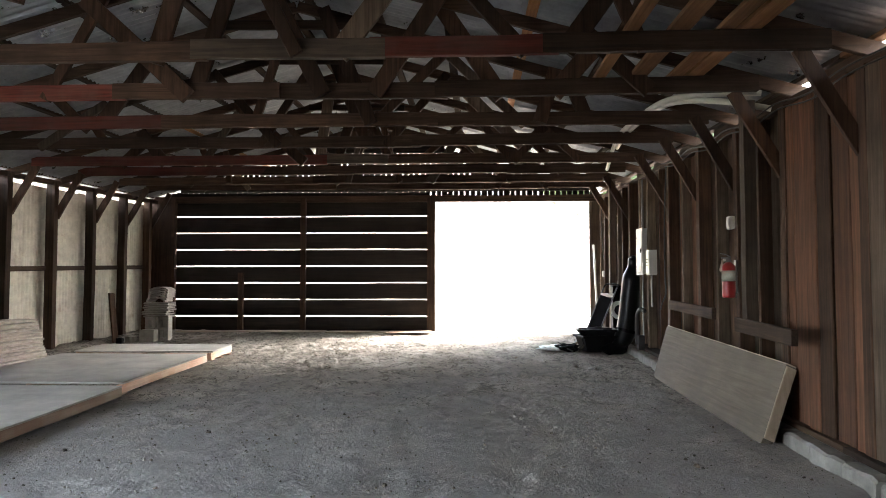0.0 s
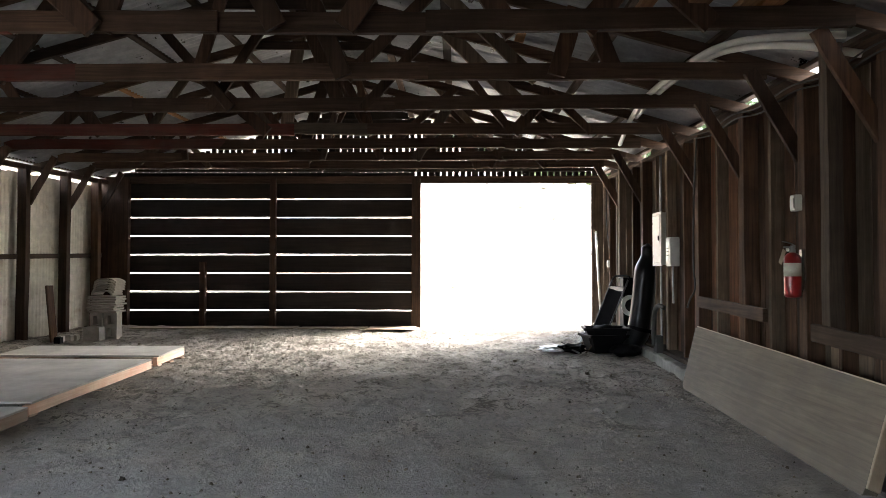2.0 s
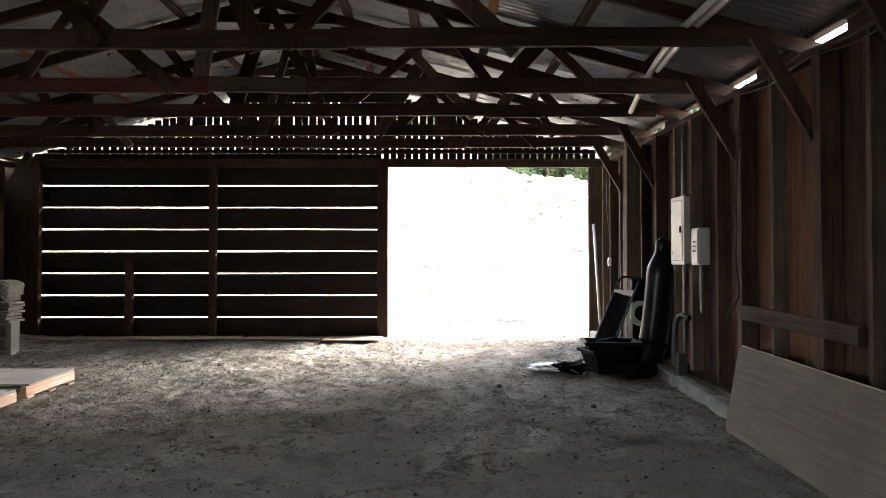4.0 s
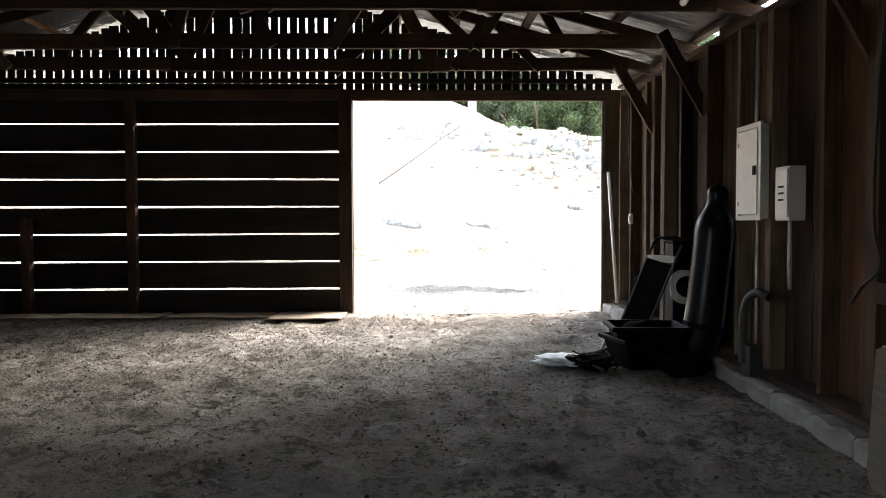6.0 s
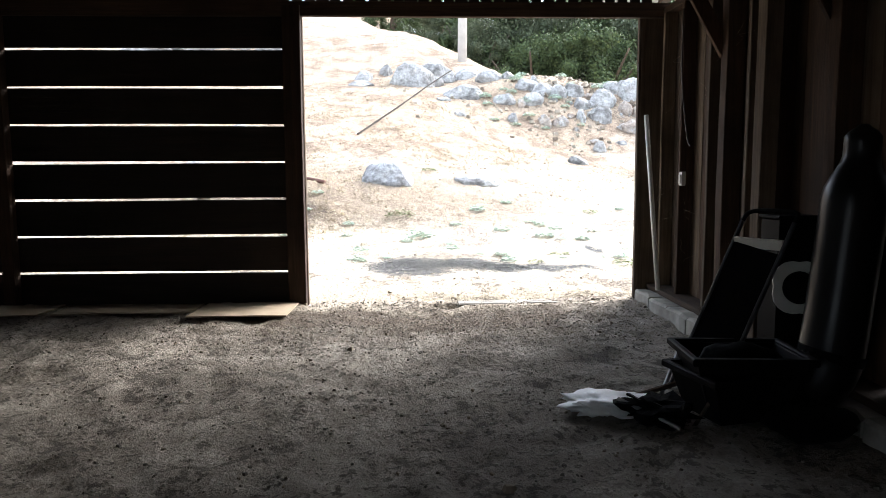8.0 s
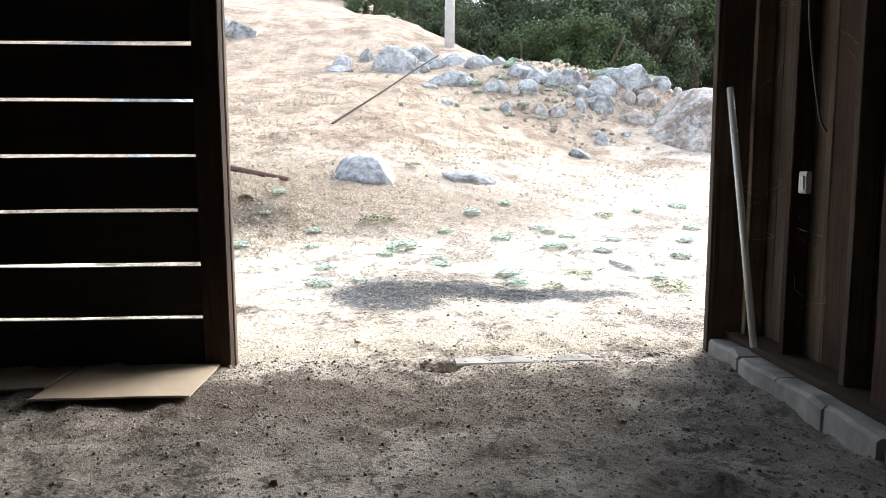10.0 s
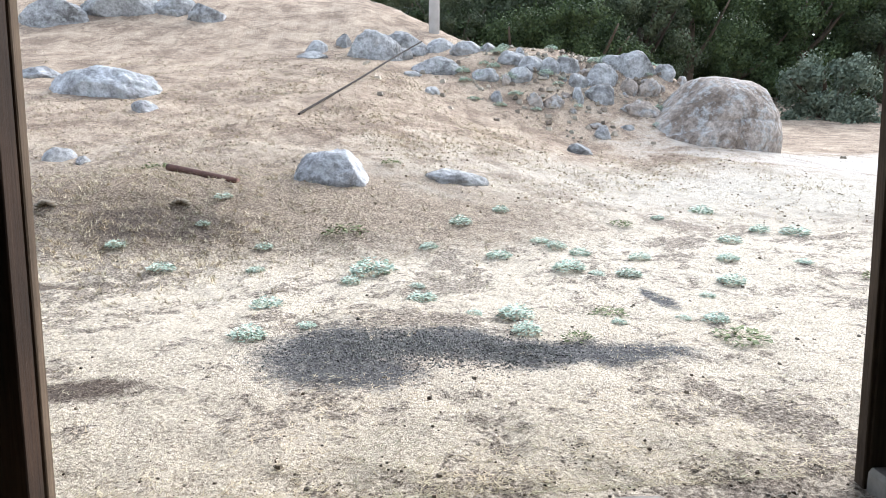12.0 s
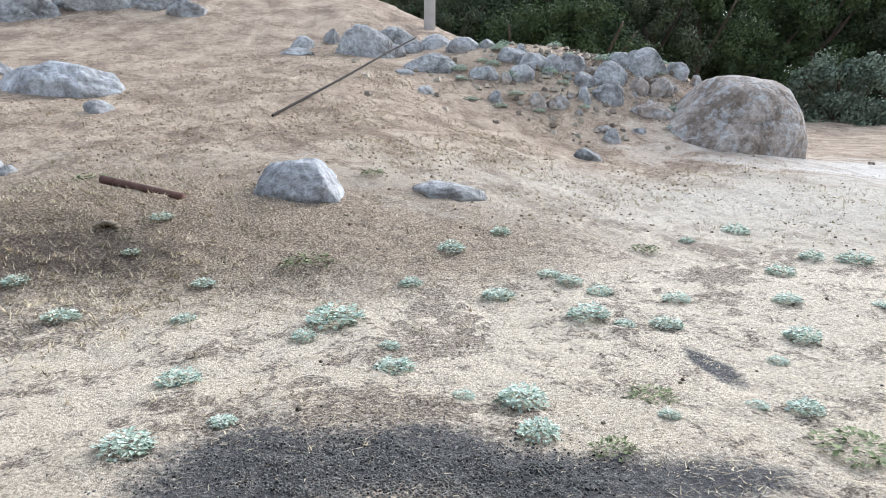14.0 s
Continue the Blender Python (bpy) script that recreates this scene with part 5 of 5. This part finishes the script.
for x, y, w in ((-0.04, 18.06, 0.45), (3.31, 18.77, 0.3), (2.72, 14.77, 0.35), (1.66, 14.84, 0.2), (2.06, 15.45, 0.26), (4.9, 16.3, 0.35), (-2.6, 20.0, 0.4), (0.5, 20.6, 0.3)):
    weed(x, y, w, GREENS, "thin dull green weed in dry stubble", "green weeds")
for k in range(34):
    a, b = random.uniform(2.5, 8.6), random.uniform(27.5, 31.5)
    if base_height(a, b) > 2.4:
        weed(a, b, random.uniform(0.25, 0.5), SILVER, "low silver-green leafy weed in dry stubble", "silver weeds")


def scatter(name, count, where, make, mat, label, category):
    verts, faces = [], []
    for _ in range(count):
        x, y = where()
        v, f = make(x, y, rough_height(x, y))
        o = len(verts)
        verts += v
        faces += [tuple(i + o for i in p) for p in f]
    return tagged(new(name, mesh_of(name, verts, faces, mat)), label, category, kind="stuff")


def blade(x, y, z):
    a, l = random.uniform(0, 6.283), random.uniform(0.02, 0.065)
    t = random.uniform(0.02, 0.3)
    w = random.uniform(0.002, 0.004) * (1 + max(0, y - 15) * 0.12)
    d = Vector((math.cos(a), math.sin(a), t)).normalized() * l
    s = Vector((-math.sin(a), math.cos(a), 0.2)) * w
    p = Vector((x, y, z))
    return [p - s, p + s, p + d], [(0, 1, 2)]


def pebble(lo, hi):
    def make(x, y, z):
        r = lo + (hi - lo) * random.random() ** 3
        k = [Vector((random.uniform(0.6, 1.2) * r * math.cos(a), random.uniform(0.6, 1.2) * r * math.sin(a), 0)) for a in (0.2, 1.5, 2.8, 4.0, 5.2)]
        p = Vector((x, y, z))
        c = [p + q - Vector((0, 0, r * 0.2)) for q in k] + [p + q * 0.6 + Vector((0, 0, r * random.uniform(0.4, 0.8))) for q in k]
        return c, [(i, (i + 1) % 5, 5 + (i + 1) % 5, 5 + i) for i in range(5)] + [(5, 6, 7, 8, 9)]
    return make


def in_yard():
    while True:
        y = 13.0 + 17 * random.random() ** 1.6
        x = random.uniform(-3.5 - (y - 13) * 0.5, 3.5 + (y - 13) * 0.65)
        if ((x - 0.7) / 1.2) ** 2 + ((y - 14.7) / 0.45) ** 2 < 1 and random.random() < 0.75:
            continue
        if noise.noise((x * 0.8, y * 0.8, 4.0)) > random.uniform(-0.7, 0.5):
            return x, y


def in_barn():
    return random.uniform(-4.6, 2.2), 12.9 - 11.5 * random.random() ** 1.5


def at_door():
    return random.gauss(0.6, 0.9), random.gauss(12.3, 0.45)


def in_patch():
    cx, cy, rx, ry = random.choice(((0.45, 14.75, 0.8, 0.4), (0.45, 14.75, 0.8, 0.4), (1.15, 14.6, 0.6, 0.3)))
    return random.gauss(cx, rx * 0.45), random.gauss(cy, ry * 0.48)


scatter("straw_stubble", 60000, in_yard, blade, STRAW, "short bleached straw stubble on the yard", "stubble")
scatter("barn_gravel", 17000, in_barn, pebble(0.0025, 0.013), GRIT, "fine grit and small stones on the dirt floor", "gravel")
scatter("floor_clods", 3000, in_barn, pebble(0.003, 0.016), CLOD, "dark clods of earth on the dirt floor", "clods")
scatter("floor_lumps", 170, in_barn, pebble(0.008, 0.034), CLOD, "larger dark clods and flat lumps on the dirt floor", "clods")
scatter("door_clods", 7000, at_door, pebble(0.002, 0.010), CLOD, "dark crumbled earth about the doorway", "clods")
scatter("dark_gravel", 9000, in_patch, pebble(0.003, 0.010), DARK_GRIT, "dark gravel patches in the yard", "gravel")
scatter("yard_stones", 900, in_yard, pebble(0.004, 0.022), CLOD, "small dark clods on the yard", "stones")


def on_hill():
    while True:
        y = 18.5 + abs(random.gauss(0, 7.0)) + random.uniform(0, 4)
        x = random.gauss(0.5, 5.0)
        if y > 34 or x > 9:
            continue
        if noise.noise((x * 0.6, y * 0.6, 9.0)) > random.uniform(-0.5, 0.6):
            return x, y


def on_mound():
    return random.gauss(5.6, 2.0), random.gauss(29.2, 1.2)


def on_dug_earth():
    return random.gauss(-2.3, 1.5), random.gauss(18.2, 1.0)


def tuft(x, y, z):
    verts, faces = [], []
    for _ in range(5):
        a, l = random.uniform(0, 6.283), random.uniform(0.04, 0.11)
        d = Vector((math.cos(a), math.sin(a), random.uniform(0.1, 1.0))).normalized() * l
        s = Vector((-math.sin(a), math.cos(a), 0.2)) * 0.004
        p = Vector((x + random.uniform(-0.03, 0.03), y + random.uniform(-0.03, 0.03), z))
        o = len(verts)
        verts += [p - s, p + s, p + d]
        faces.append((o, o + 1, o + 2))
    return verts, faces


scatter("hill_clods", 6000, on_hill, pebble(0.004, 0.03), HILL_CLOD, "brown clods and small stones on the slope", "clods")
scatter("mound_rubble", 800, on_mound, pebble(0.02, 0.13), RUBBLE, "broken brown stones on the rocky mound", "rubble")
scatter("hill_grass", 9000, on_hill, tuft, STRAW, "dry yellow grass tufts on the slope", "dry grass")
scatter("earth_straw", 2600, on_dug_earth, tuft, STRAW, "loose yellow straw on dug earth", "dry grass")


# ---- outdoors: trees ----
def crown_mesh(seed, mat, wide, tall, leaves, size):
    rnd = random.Random(seed)
    blobs = []
    for _ in range(70):
        a, r = rnd.uniform(0, 6.283), wide * math.sqrt(rnd.random()) * 0.8
        h = rnd.random()
        r *= math.sqrt(max(0.1, 1 - (h - 0.35) ** 2 * 1.6))
        blobs.append((Vector((r * math.cos(a), r * math.sin(a), tall * (0.12 + 0.78 * h))), rnd.uniform(0.09, 0.24) * wide))
    verts, faces = [], []
    for i in range(leaves):
        c, r = blobs[i % len(blobs)]
        d = Vector((rnd.gauss(0, 1), rnd.gauss(0, 1), rnd.gauss(0, 1))).normalized()
        p = c + d * r * rnd.uniform(0.35, 1.12)
        t = Vector((rnd.gauss(0, 1), rnd.gauss(0, 1), rnd.gauss(0, 1))).normalized()
        n = (d + t * 0.85).normalized()
        u = n.orthogonal().normalized()
        w = n.cross(u)
        s = size * rnd.uniform(0.6, 1.3)
        o = len(verts)
        verts += [p - u * s, p + w * s * 0.6 - u * s * 0.1, p + u * s, p - w * s * 0.6 + u * s * 0.1]
        faces.append((o, o + 1, o + 2, o + 3))
    return mesh_of("crown", verts, faces, mat)


def tree(label, mat, wide, tall, seed, leaves=9000, size=0.16, low=0.12):
    e = base("oak_tree", 0, 0, -50, label, "tree", "trees behind the slope")
    rnd = random.Random(seed)
    limbs = [tube(bend([(0, 0, -0.3), (rnd.uniform(-0.2, 0.2), rnd.uniform(-0.2, 0.2), tall * 0.22), (rnd.uniform(-0.4, 0.4), rnd.uniform(-0.4, 0.4), tall * 0.5)], 4), [0.34, 0.32, 0.3, 0.28, 0.27, 0.25, 0.22, 0.2, 0.16], 12)]
    for _ in range(6):
        a = rnd.uniform(0, 6.283)
        h = tall * rnd.uniform(0.18, 0.4)
        limbs.append(tube(bend([(0, 0, h), (wide * 0.3 * math.cos(a), wide * 0.3 * math.sin(a), h + tall * 0.12), (wide * 0.62 * math.cos(a), wide * 0.62 * math.sin(a), h + tall * 0.32)], 3), [0.15, 0.14, 0.12, 0.10, 0.08, 0.06, 0.04], 8))
    part("trunk", mesh_of("trunk", *join(*limbs), BARK, False), e, "rough grey-brown trunk and limbs")
    crown = part("crown", crown_mesh(seed, mat, wide, tall, leaves, size), e, "crown of small leaves")
    crown.location = (0, 0, tall * (low - 0.12))
    return e


kinds = [tree("broad dark green oak with a dense low crown", OAK, 4.2, 8.0, 1, 38000, 0.075, 0.02), tree("grey-green oak with an uneven crown", GREY_OAK, 4.0, 9.0, 2, 36000, 0.075, 0.05), tree("tall dark green oak with thick foliage", OAK, 4.6, 10.5, 3, 40000, 0.08, 0.02)]
TREES = ((7.2, 47, 0, 0.95, 20), (10.8, 46, 0, 1.0, 130), (14.6, 49, 1, 1.05, 60), (18.6, 51, 2, 1.0, 200), (22.8, 53, 0, 1.1, 300), (27, 53, 2, 1.05, 10), (31.5, 52, 1, 1.1, 90), (12.5, 56, 2, 1.15, 40), (17, 59, 2, 1.25, 150), (22, 62, 2, 1.3, 270), (28, 63, 2, 1.3, 330), (35, 60, 2, 1.3, 70), (40, 56, 0, 1.3, 170), (6, 56, 2, 1.0, 250), (2.5, 60, 1, 0.9, 110), (-1.5, 66, 0, 0.8, 45), (4.2, 49, 1, 0.75, 75), (9, 62, 2, 1.1, 15), (0.5, 75, 2, 1.0, 200), (-5, 78, 2, 0.9, 100), (5.5, 70, 2, 1.1, 300), (46, 62, 2, 1.3, 20), (12, 74, 2, 1.4, 30), (20, 78, 2, 1.5, 130), (27, 80, 2, 1.5, 230), (35, 76, 2, 1.5, 300), (43, 72, 2, 1.5, 80), (31, 58, 0, 1.3, 10), (37, 52, 0, 1.1, 210), (5.8, 53, 2, 1.3, 160), (8.6, 51, 1, 1.2, 220))
for x, y, k, s, turn in TREES:
    copy_thing(kinds[k], Matrix.Translation((x, y, base_height(x, y) - 0.3)) @ Matrix.Rotation(radians(turn), 4, "Z") @ Matrix.Scale(s, 4))
for e in kinds:
    for o in list(e.children_recursive) + [e]:
        bpy.data.objects.remove(o)
bush = tree("rounded blue-green willowy bush by the track", WILLOW, 3.0, 4.2, 8, 22000, 0.085, -0.05)
bush.name = "willow_bush"
bush.matrix_basis = Matrix.Translation((22.5, 43.5, base_height(22.5, 43.5) - 0.4))
